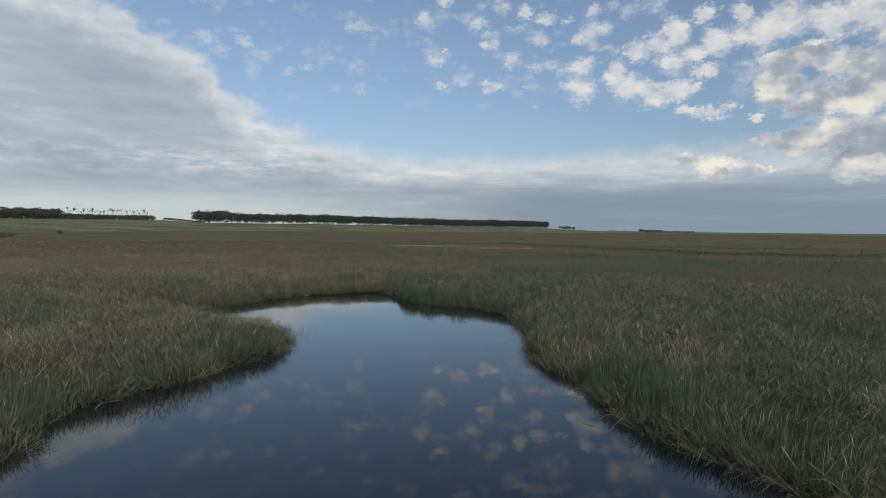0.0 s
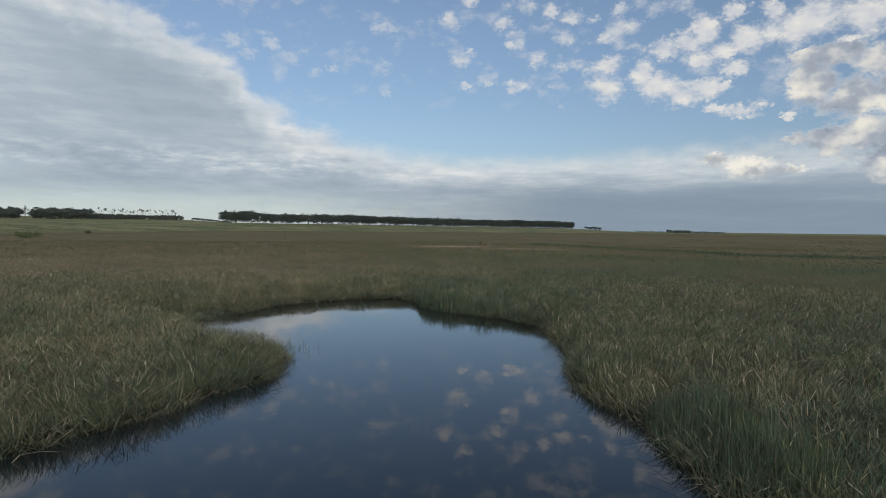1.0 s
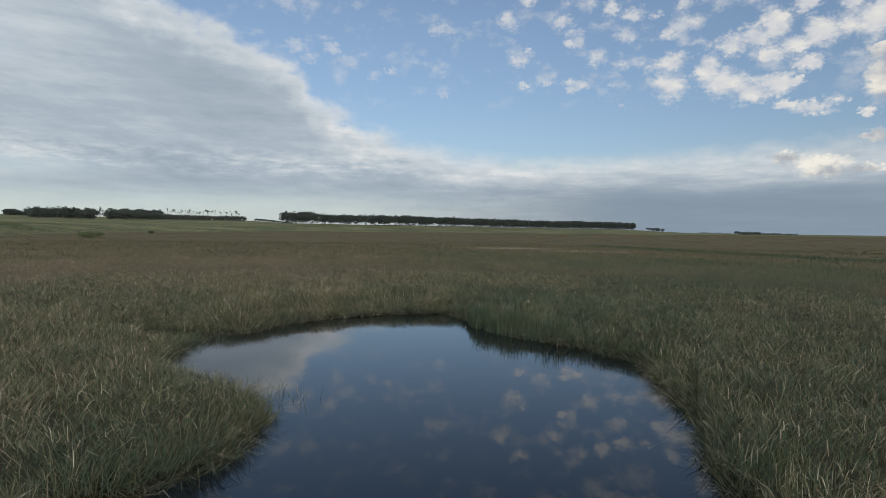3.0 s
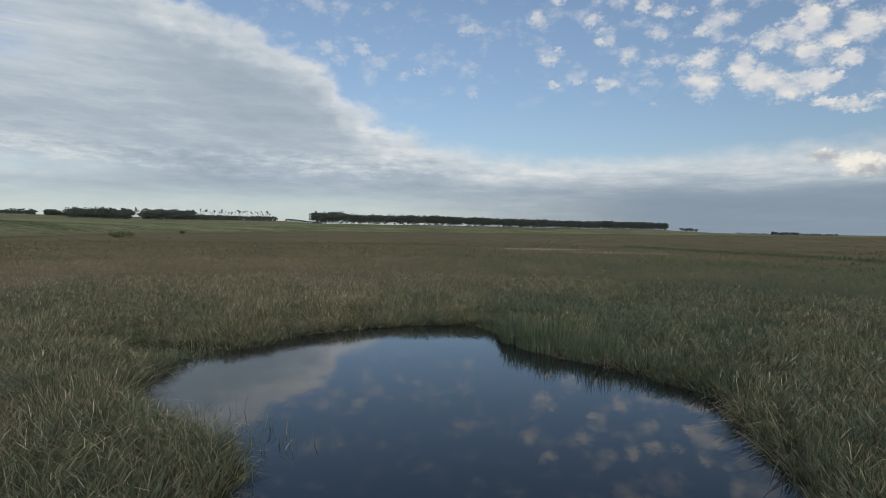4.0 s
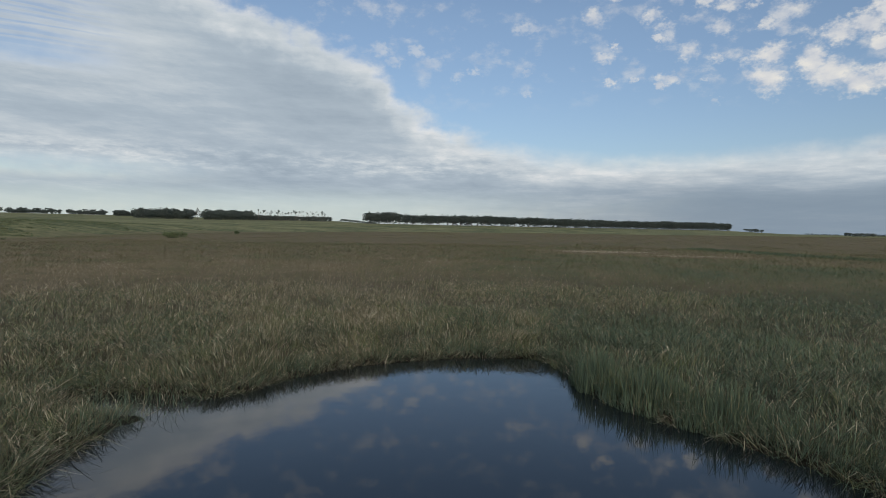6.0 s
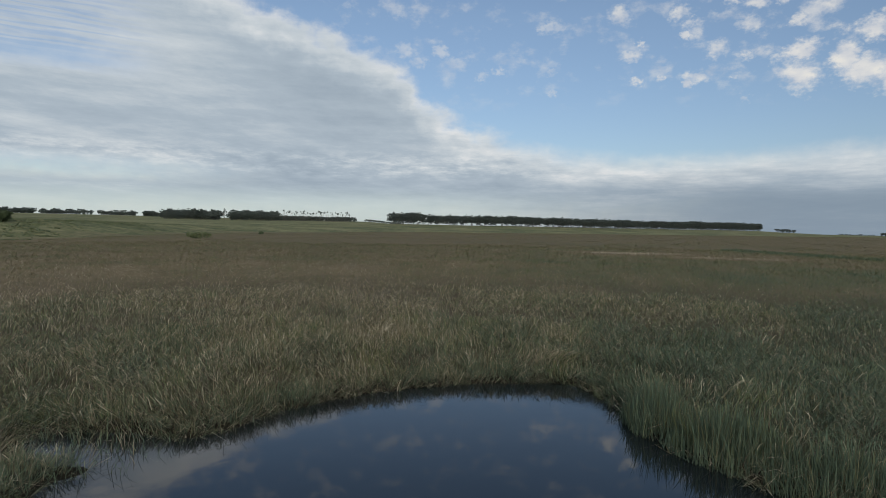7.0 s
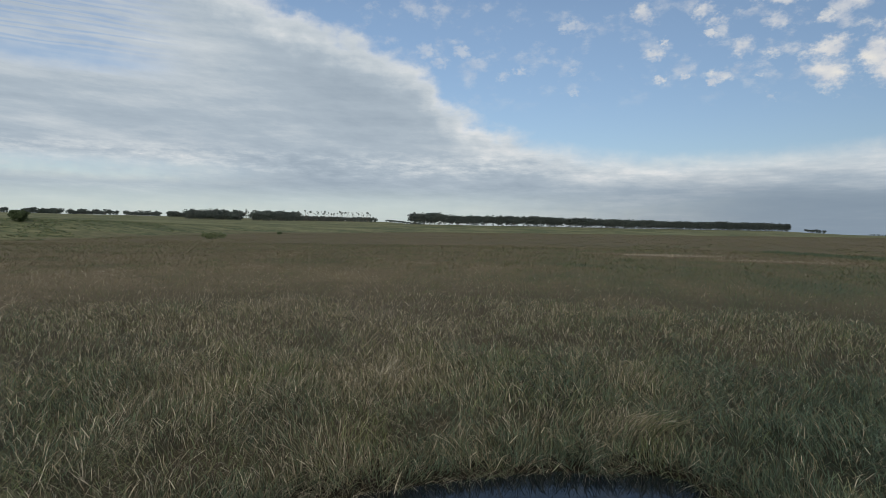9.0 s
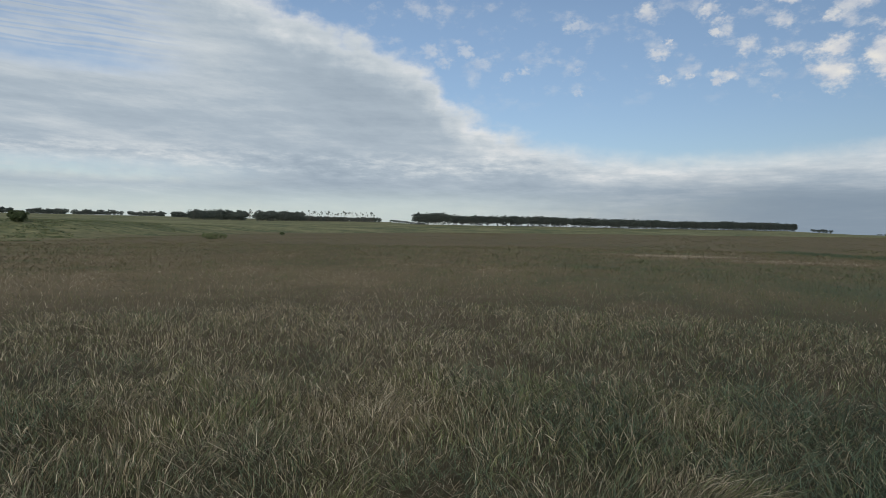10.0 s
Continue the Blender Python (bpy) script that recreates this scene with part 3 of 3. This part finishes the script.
def reed_height(x, y, s):
    """Top of the reeds over the water: low at the edge, higher inland, in tussocks."""
    edge = np.where((y > 37) & (x < -4.2), 0.90, np.where(x < -6, 1.25, 1.08))
    rise = edge + (1.38 - edge) * ease(s, 0.2, 4.5)
    return rise * (0.64 + 0.36 * fbm(x, y, 5.0, 61) + 0.44 * fbm(x, y, 1.2, 63))


def crest(lean):
    """How high a blade of that lean arches, for its length."""
    c = 0.42 * np.minimum(lean, 1.6) ** 1.5
    s = np.minimum(1.0, 1 / np.sqrt(3 * c + 1e-6))
    return s - c * s ** 3


CATTAILS = ((7.4, 19.6, 1.7, 2.4, 3800), (7.0, 23.0, 1.7, 2.2, 3200), (-2.7, 51.6, 1.2, 1.8, 2800), (-1.0, 49.6, 1.7, 1.3, 3000), (1.2, 47.9, 1.6, 1.0, 1700), (-12.8, 18.6, 1.3, 1.8, 1200))
HOLLOW = (-20.0, 76.8, 6.5, 3.6)
NEAR_ROWS, MID_ROWS = ((0, .8), (.42, 1.0), (.78, .7)), ((0, 1.0), (.6, .9))


def build_reeds():
    rng = np.random.default_rng(7)
    sets = []
    for area, lo, hi, count, wide, rows, vary in (((-36, 24, -22, 72), 0, 22, 1350000, 0.0098, MID_ROWS, 1.0), ((-56, 44, -42, 92), 22, 40, 1200000, 0.0132, MID_ROWS, 0.95),
                                                 ((-112, 96, -80, 144), 40, 92, 900000, 0.018, MID_ROWS, 0.45)):
        x, y = scatter(rng, count, *area)
        d = way_distance(x, y)
        keep = (d >= lo) & (d < hi) & (rng.random(count) < np.where(ahead(x, y), 1.0, 0.02))
        keep &= rng.random(count) < np.clip((94 - d) / 44, 0, 1)
        x, y, d = x[keep], y[keep], d[keep]
        s = shore(x, y)
        tussock = fbm(x, y, 1.1, 71)
        hollow = ((x - HOLLOW[0]) / HOLLOW[2]) ** 2 + ((y - HOLLOW[1]) / HOLLOW[3]) ** 2
        stand = np.min([np.hypot((x - cx) / rx, (y - cy) / ry) for cx, cy, rx, ry, _ in CATTAILS], axis=0)
        wet = np.hypot((x + 16.6) / 3.0, (y - 43.8) / 2.2) < 1
        keep = (s > -0.12) & ((hollow > 1) | (rng.random(len(x)) < 0.3)) & (rng.random(len(x)) < (0.05 + 1.6 * tussock + 0.3 * np.clip(1 - np.abs(s - 0.6), 0, 1)) * np.where(wet, 0.6, 1.0) * np.where(stand < 0.9, 0.35, 1.0))
        x, y, d, s, wet = x[keep], y[keep], d[keep], s[keep], wet[keep]
        n = len(x)
        lean, heading = lean_of(rng, x, y)
        # at the water's edge they hang outwards
        brim = np.flatnonzero(s < 0.6)
        gx, gy = shore(x[brim] + 0.4, y[brim]) - s[brim], shore(x[brim], y[brim] + 0.4) - s[brim]
        heading[brim] = np.arctan2(-gy, -gx) + rng.normal(0, 1.0, len(brim))
        tuft = ease(fbm(x[brim], y[brim], 0.42, 73), 0.50, 0.66)
        lean[brim] = np.clip(lean[brim] * (1 - 0.5 * tuft) + 0.25 + 0.85 * tuft, 0.1, 1.55)
        base = land(x, y)
        full = np.maximum(reed_height(x, y, s) * np.where(wet, 0.6, 1.0) - base, 0.3)
        # long leaves that arch over, their crests at every level of the bed
        long = rng.uniform(0.23, 0.56, n) * np.where(rng.random(n) < 0.10, 1.5, 1.0) * (1 - 0.28 * ease(d, 16, 30))
        peak = full * (0.22 + 0.80 * rng.random(n) ** 0.85)
        up = peak - long * crest(lean)
        long[brim] *= 1 + 0.7 * tuft
        h = np.where(up < 0, np.maximum(peak, 0.15) / crest(lean), long)
        up = np.maximum(up, 0) * np.clip((s - 0.1) / 0.8, 0, 1)
        straw = rng.random(n) < 0.11
        w = wide * rng.uniform(0.6, 1.4, n) * np.where(straw, 1.25, 1) * (1 + np.clip((d - lo) / (hi - lo), 0, 1) * 0.5)
        sets.append(blades(rng, x, y, base - 0.04 + up, h, w, lean, heading, dryness(x, y) + 0.36 * straw, rows, vary))
    # close-set stems that wall the water's edge
    x, y = scatter(rng, 400000, -22, 14, 12, 60)
    s = shore(x, y)
    keep = (s > 0.15) & (s < 2.0) & (rng.random(len(x)) < 0.25 + 1.0 * fbm(x, y, 0.7, 99))
    x, y, s = x[keep], y[keep], s[keep]
    n = len(x)
    lean, heading = lean_of(rng, x, y)
    sets.append(blades(rng, x, y, land(x, y) - 0.05, np.maximum(reed_height(x, y, s) - land(x, y), 0.2) * rng.uniform(0.4, 0.85, n), rng.uniform(0.009, 0.016, n), lean * 0.6, heading, dryness(x, y) - 0.20 - 0.12 * rng.random(n), MID_ROWS, 0.9))
    # middle distance
    x, y = scatter(rng, 950000, -220, 190, -180, 240)
    d = way_distance(x, y)
    p = np.clip((d - 56) / 34, 0, 1) * np.clip((84 / np.maximum(d, 1)) ** 1.4, 0, 1) * np.where(ahead(x, y), 1, 0.03)
    keep = (d >= 58) & (d < 190) & (rng.random(len(x)) < p)
    x, y, d = x[keep], y[keep], d[keep]
    n = len(x)
    lean, heading = lean_of(rng, x, y)
    h = (reed_height(x, y, 9.0) - 0.65) * rng.uniform(0.45, 1.0, n) * (1 + 0.8 * np.clip(1.4 - creek_distance(x, y) / 4, 0, 1))
    sets.append(blades(rng, x, y, land(x, y) - 0.05, h, 0.0006 * d * rng.uniform(0.6, 1.5, n), np.clip(lean + 0.5, 0.5, 1.55), heading, dryness(x, y), MID_ROWS, 0.36))
    # the old channel's taller, darker growth
    x, y = scatter(rng, 110000, 18, 205, 122, 235)
    keep = creek_distance(x, y) < 1.2 + 2.2 * fbm(x, y, 9, 77)
    x, y = x[keep], y[keep]
    n = len(x)
    sets.append(blades(rng, x, y, land(x, y) - 0.05, rng.uniform(0.5, 1.15, n), rng.uniform(0.06, 0.13, n), rng.uniform(0.2, 1.0, n), rng.uniform(0, 6.3, n), rng.normal(0.02, 0.06, n), MID_ROWS, 0.2))
    # out to the pasture
    r, a = 185 + 1240 * rng.random(200000) ** 1.6, np.radians(rng.uniform(-43, 62, 200000))
    x, y = -4 - np.sin(a) * r, 30 + np.cos(a) * r
    az, d = plan_polar(x, y)
    keep = d < marsh_end(az) * (1 + 0.25 * (fbm(x, y, 90, 21) - 0.5)) + 12
    x, y, d = x[keep], y[keep], d[keep]
    n = len(x)
    h = (0.22 + 0.30 * fbm(x, y, 30.0, 61)) * rng.uniform(0.6, 1.1, n)
    sets.append(blades(rng, x, y, land(x, y) - 0.1, h, 0.0014 * d * rng.uniform(0.6, 1.4, n), np.full(n, 1.2), rng.uniform(0, 6.3, n), dryness(x, y), MID_ROWS, 0.12))
    # the rest of the marsh round about, in broader tufts
    x, y = scatter(rng, 130000, -75, 62, -55, 75)
    d, s = way_distance(x, y), shore(x, y)
    keep = (d < 60) & (s > -0.1) & ~ahead(x, y)
    x, y, s = x[keep], y[keep], s[keep]
    n = len(x)
    lean, heading = lean_of(rng, x, y)
    sets.append(blades(rng, x, y, land(x, y) - 0.05, reed_height(x, y, s) * rng.uniform(0.5, 0.9, n), rng.uniform(0.05, 0.12, n), lean + 0.1, heading, dryness(x, y), MID_ROWS, 0.8))
    # a trampled straw mat
    n = 220
    a, r = rng.uniform(0, 6.283, n), np.sqrt(rng.random(n))
    x, y = -6.4 + 0.9 * r * np.cos(a), 57.8 + 0.55 * r * np.sin(a)
    sets.append(blades(rng, x, y, rng.uniform(0.5, 0.78, n), rng.uniform(0.4, 0.8, n), rng.uniform(0.014, 0.024, n), np.full(n, 1.15), rng.normal(0.3, 0.6, n), np.full(n, 0.62), NEAR_ROWS))
    blade_object("reed_bed", sets, "olive and straw-brown marsh reeds lying over in swirls")


def build_cattails():
    """Upright green stands on the shore."""
    rng = np.random.default_rng(11)
    sets = []
    for cx, cy, rx, ry, n in CATTAILS:
        a, r = rng.uniform(0, 6.283, n), np.sqrt(rng.random(n))
        x, y = cx + rx * r * np.cos(a), cy + ry * r * np.sin(a)
        keep = shore(x, y) > -0.35
        x, y = x[keep], y[keep]
        keep = rng.random(len(x)) < 0.35 + 0.8 * fbm(x, y, 0.8, 95)
        x, y = x[keep], y[keep]
        n = len(x)
        inner = np.clip(1.35 - np.hypot((x - cx) / rx, (y - cy) / ry), 0.45, 1)
        sets.append(blades(rng, x, y, np.minimum(land(x, y), 0.1) - 0.1, inner * rng.uniform(0.85, 1.75, n), rng.uniform(0.011, 0.021, n), np.clip(rng.normal(0.2, 0.14, n), 0, 0.8),
                           rng.uniform(0, 6.3, n), rng.normal(-0.12, 0.1, n), NEAR_ROWS, 0.6))
    blade_object("green_cattail_stand", sets, "upright blue-green cattails along the shore")


def build_emergent():
    """Thin stems that stand in the water off the spit and along the shore."""
    rng = np.random.default_rng(13)
    x, y = scatter(rng, 80000, -20, 10, 12, 58)
    s = shore(x, y)
    off = np.hypot((x + 9.4) / 2.6, (y - 34.6) / 1.8)
    back = np.hypot((x + 17.2) / 2.2, (y - 44.2) / 2.2)
    lee = np.hypot((x + 12.4) / 2.8, (y - 36.4) / 1.5)
    p = np.where(s > -0.35, 0.22, 0) + np.where(off < 1, 0.45 * (1 - off), 0) + np.where(lee < 1, 0.40 * (1 - lee), 0) + np.where((back < 1) & (s > -1.8), np.where(fbm(x, y, 0.8, 97) > 0.46, 1.0, 0.12), 0)
    keep = (s < 0.1) & (rng.random(len(x)) < p)
    x, y = x[keep], y[keep]
    n = len(x)
    v = blades(rng, x, y, np.full(n, -0.1), rng.uniform(0.25, 0.7, n), rng.uniform(0.010, 0.017, n), np.clip(rng.normal(0.45, 0.3, n), 0, 1.1),
               rng.uniform(0, 6.3, n), rng.normal(0.12, 0.15, n), NEAR_ROWS)
    blade_object("emergent_stems", [v], "sparse thin stems standing in the shallow water")


build_ground()
build_water()
build_reeds()
build_cattails()
build_emergent()


def build_tussocks():
    """Rank dark clumps in the nearer pasture."""
    rng = np.random.default_rng(17)
    n = 5200
    a, r = np.radians(rng.uniform(20, 63, n)), 230 + 330 * rng.random(n) ** 1.2
    x, y = -np.sin(a) * r, 15 + np.cos(a) * r
    az, d = plan_polar(x, y)
    keep = (d > marsh_end(az) * 0.97) & (fbm(x, y, 40, 91) > 0.40)
    x, y = x[keep], y[keep]
    k = 12
    size = np.repeat(rng.uniform(0.6, 1.7, len(x)), k)
    x, y = np.repeat(x, k) + rng.normal(0, 0.7, len(x) * k) * size, np.repeat(y, k) + rng.normal(0, 0.7, len(y) * k) * size
    n = len(x)
    v = blades(rng, x, y, land(x, y) - 0.05, size * rng.uniform(0.25, 0.55, n), size * rng.uniform(0.25, 0.5, n), rng.uniform(0.5, 1.4, n), rng.uniform(0, 6.3, n),
               rng.normal(0.24, 0.05, n), MID_ROWS, 0.2)
    blade_object("pasture_tussocks", [v], "dark green rank tussocks dotted over the pasture")


build_tussocks()


# ---- trees ----
def part(name, me, parent, label=""):
    ob = new(name, me)
    ob.parent = parent
    return tagged(ob, label)


def tube(path, radii, sides=6):
    """Rings round a line of points."""
    v, f = [], []
    for (x, y, z), r in zip(path, radii):
        for k in range(sides):
            a = 2 * math.pi * k / sides
            v.append((x + r * math.cos(a), y + r * math.sin(a), z))
    for j in range(len(path) - 1):
        for k in range(sides):
            q = j * sides
            f.append((q + k, q + (k + 1) % sides, q + sides + (k + 1) % sides, q + sides + k))
    return v, f


def wood_mesh(rng, height, radius, limbs, fork):
    path = [(0, 0, -0.6)]
    for k in range(1, 7):
        path.append((path[-1][0] + rng.normal(0, 0.02) * height, path[-1][1] + rng.normal(0, 0.02) * height, height * 0.9 * k / 6))
    v, f = tube(path, [radius * (1 - 0.13 * k) for k in range(7)])
    for _ in range(limbs):
        k = int(rng.integers(fork, 6))
        x, y, z = path[k]
        a, r = rng.uniform(0, 6.28), rng.uniform(0.1, 0.2) * height
        w, g = tube([(x, y, z), (x + 0.5 * r * math.cos(a), y + 0.5 * r * math.sin(a), z + 0.5 * r), (x + r * math.cos(a), y + r * math.sin(a), z + 1.3 * r)],
                    [radius * 0.45, radius * 0.3, radius * 0.12], 5)
        f += [tuple(i + len(v) for i in q) for q in g]
        v += w
    return mesh_from("trunk", np.array(v), np.array(f), [BARK])


def crown_mesh(rng, height, low, spread, clumps, leaves, size, mat):
    """Clumps of small leaf faces in an uneven, open crown."""
    centre = []
    while len(centre) < clumps:
        p = rng.uniform(-1, 1, 3)
        if math.hypot(p[0], p[1]) ** 2 + max(p[2], 0) ** 3 + max(-p[2], 0) ** 2 < 1:
            centre.append(p)
    c = np.array(centre)
    c[:, :2] *= spread * (0.8 + 0.3 * rng.random((clumps, 1)))
    c[:, 2] = low + (c[:, 2] * 0.5 + 0.5) ** 0.75 * (height - low) * 0.90
    # leaf sprays over the outside of each rounded clump, most of them on its upper side
    n = clumps * leaves
    out = rng.normal(0, 1, (n, 3)) + np.array((0, 0, 0.35))
    out /= np.linalg.norm(out, axis=1)[:, None]
    pts = np.repeat(c, leaves, 0) + out * np.repeat(rng.uniform(0.75, 1.25, (clumps, 1)), leaves, 0) * rng.uniform(0.7, 1.1, (n, 1)) * np.array((spread * 0.33, spread * 0.33, spread * 0.20))
    u = np.cross(out, rng.normal(0, 1, (n, 3)))
    u /= np.linalg.norm(u, axis=1)[:, None]
    w = np.cross(u, out + rng.normal(0, 0.45, (n, 3)))
    w /= np.linalg.norm(w, axis=1)[:, None]
    sc = size * rng.uniform(0.5, 1.2, (n, 1))
    v = np.stack([pts - u * sc, pts + w * sc * 0.85, pts + u * sc, pts - w * sc * 0.85], 1).reshape(-1, 3)
    return mesh_from("crown", v, np.arange(4 * n).reshape(-1, 4), [mat])


def make_tree(name, label, seed, height, low, spread, clumps, leaves, size, radius, mat, group, limbs=5, category="tree"):
    rng = np.random.default_rng(seed)
    top = tagged(new(name), label, category, group)
    part("trunk", wood_mesh(rng, height, radius, limbs, 3), top)
    part("crown", crown_mesh(rng, height, low, spread, clumps, leaves, size, mat), top)
    return top


def plant(kinds, rng, x, y, scale, used):
    k = kinds[int(rng.integers(len(kinds)))]
    m = Matrix.Translation((x, y, float(land(x, y)))) @ Matrix.Rotation(rng.uniform(0, 6.28), 4, "Z")
    if k not in used:
        used.add(k)
        k.matrix_basis = m @ Matrix.Diagonal((scale, scale, scale, 1))
        return k
    ob = copy_thing(k, m)
    ob.scale = (scale, scale, scale)
    return ob


def bearing(az, d):
    """A place by its bearing, degrees to the left of ahead, from the head of the pond."""
    return -7.2 - math.sin(radians(az)) * d, 44.4 + math.cos(radians(az)) * d


def build_trees():
    rng = np.random.default_rng(3)
    row = [make_tree("gum_tree", "tall dark gum tree in the long shelter belt", 100 + k, 23, 3.9 if k < 3 else 0.4, 10.4, 34 if k < 3 else 44, 16, 1.2, 0.42, HAZY_GUM, "trees of the shelter belt") for k in range(6)]
    used = set()
    a, b = np.array((-477.0, 1209.0)), np.array((335.0, 1972.0))
    n = 104
    for k in range(n):
        for lane in range(2):
            u = (k + rng.uniform(-0.4, 0.4) + 0.5 * lane) / n
            if 0.062 < u < 0.066 or 0.160 < u < 0.166:
                continue
            p = a + (b - a) * u + np.array((-0.68, 0.73)) * (lane * 9 + rng.uniform(-2, 2))
            swell = (1.06 if u < 0.06 else 0.98) * (0.84 + 0.3 * float(fbm(np.array([u * n]), np.array([0.5]), 5.0, 81)[0]))
            plant(row[:3] if 0.06 < u < 0.44 and rng.random() < (0.55 if lane == 0 else 0.26) else row[3:], rng, p[0], p[1], swell * rng.uniform(0.92, 1.05), used)
    grove = [make_tree("grove_tree", "broad dark tree in a dense pasture grove", 200 + k, 23, 0.2, 9.4, 38, 15, 1.3, 0.45, HAZY_GUM, "trees of the pasture groves") for k in range(4)]
    used = set()
    for a0, a1, d, deep, count in ((41.8, 37.2, 1400, 60, 34), (36.5, 32.3, 1420, 60, 34)):
        for k in range(count):
            x, y = bearing(a0 + (a1 - a0) * (k + rng.random()) / count, d + rng.uniform(0, deep))
            plant(grove, rng, x, y, rng.uniform(0.82, 1.1), used)
    ridge = [make_tree("ridge_tree", "rounded dark tree on the far pasture ridge", 250 + k, 16, 0.2, 9.0, 28, 14, 1.35, 0.4, HAZY_GUM, "trees of the far ridge", 3) for k in range(3)]
    used = set()
    for a0, a1, d, deep, count in ((43.2, 41.6, 2000, 40, 18), (45.4, 43.8, 2150, 50, 22), (46.4, 45.5, 2150, 30, 9), (47.7, 47.0, 2150, 30, 4), (50.4, 47.8, 2150, 50, 42), (52.5, 50.9, 2150, 50, 30),
                                   (53.4, 52.6, 2150, 50, 10), (57.0, 54.4, 2150, 50, 26)):
        for k in range(count):
            x, y = bearing(a0 + (a1 - a0) * (k + rng.random()) / count, d + rng.uniform(0, deep))
            plant(ridge, rng, x, y, 0.42 + 0.75 * rng.random() ** 1.2, used)
    pole = [make_tree("bare_pine", "thin tall pine with a sparse tufted top", 300 + k, 26, 15.0 + 1.5 * k, 2.9 - 0.5 * k, 13 - 3 * k, 16, 0.65, 0.32, HAZY_GUM, "thinned pines", 4) for k in range(4)]
    used = set()
    for k in range(34):
        x, y = bearing(32.2 - 6.3 * (k + rng.random()) / 34, 1430 + rng.uniform(0, 60))
        plant(pole, rng, x, y, rng.uniform(0.7, 1.05), used)
    for k in range(5):
        x, y = bearing(37.1 - 0.5 * rng.random(), 1420 + rng.uniform(0, 40))
        plant(pole, rng, x, y, rng.uniform(0.8, 1.1), used)
    low = [make_tree("low_tree", "low bushy tree on the skyline", 400 + k, 10, 1.0, 5.6, 18, 18, 0.9, 0.3, HAZY_GUM, "low skyline trees", 3) for k in range(3)]
    used = set()
    for a0, a1, d, count, sc in ((38.6, 37.2, 1560, 12, 0.9), (32.0, 25.0, 1540, 84, 1.25), (24.2, 21.0, 2300, 36, 0.9), (-10.6, -11.9, 1900, 7, 1.0), (-15.0, -17.4, 2600, 12, 0.7), (-17.5, -19.4, 1800, 12, 1.0), (-19.4, -22.0, 1900, 16, 0.7)):
        for k in range(count):
            az, d1 = a0 + (a1 - a0) * (k + rng.random()) / count, d + rng.uniform(0, 50)
            plant(low, rng, -math.sin(radians(az)) * d1, math.cos(radians(az)) * d1, sc * rng.uniform(0.7, 1.1), used)
    bush = make_tree("round_bush", "rounded dark green bush alone in the pasture", 500, 5.4, 0.0, 3.4, 110, 40, 0.34, 0.25, SHRUB, "", 6, "bush")
    x, y = bearing(54.1, 325)
    bush.matrix_basis = Matrix.Translation((x, y, float(land(x, y))))
    PALE = foliage_material("willow_foliage", (0.090, 0.120, 0.060), (0.180, 0.210, 0.105))
    for seed, az, d, h, wide, mat, label in ((510, 40.0, 252, 2.3, 4.2, PALE, "pale green low bush at the marsh edge"), (511, 34.2, 390, 1.7, 1.5, SHRUB, "small dark bush at the marsh edge"),
                                             (512, 56.5, 330, 3.5, 3.2, SHRUB, "low dark bush in the pasture")):
        x, y = bearing(az, d)
        low_bush = make_tree("low_bush", label, seed, h, 0.0, wide, 40, 20, 0.3, 0.12, mat, "", 4, "bush")
        low_bush.matrix_basis = Matrix.Translation((x, y, float(land(x, y))))


def build_stalks():
    """Broken reed stalks that lean out of the water or lie on the bank."""
    m, t, p = material("dead_stalk")
    n = fractal(t, here(t), 9.0, 3.0)
    feed(t, p.inputs["Base Color"], ramp(t, n, [(0.3, (0.26, 0.22, 0.15)), (0.7, (0.46, 0.41, 0.31))]))
    p.inputs["Roughness"].default_value = 0.7
    for x, y, turn, reach, rise, label in ((-11.2, 35.6, 2.4, 0.9, 0.45, "pale broken reed stalk leaning over the water"), (-9.9, 35.0, 0.4, 0.7, 0.30, "pale broken reed stalk leaning over the water"),
                                           (-14.6, 36.4, 2.9, 0.8, 0.18, "bent dead reed stalk at the water's edge"), (-11.35, 19.7, 0.35, 1.3, 0.22, "long fallen reed stalk lying along the bank"),
                                           (-9.3, 34.3, 1.2, 0.6, 0.5, "thin dead reed stalk standing off the spit")):
        c, s = math.cos(turn), math.sin(turn)
        v, f = tube([(0, 0, -0.25), (0.3 * reach * c, 0.3 * reach * s, 0.75 * rise), (0.65 * reach * c, 0.65 * reach * s, rise), (reach * c, reach * s, 0.7 * rise)], [0.016, 0.014, 0.011, 0.004], 6)
        me = mesh_from("reed_stalk", np.array(v), np.array(f), [m])
        ob = tagged(new("reed_stalk", me), label, "reed stalk", "broken reed stalks")
        ob.location = (x, y, 0.0)


build_trees()
build_stalks()
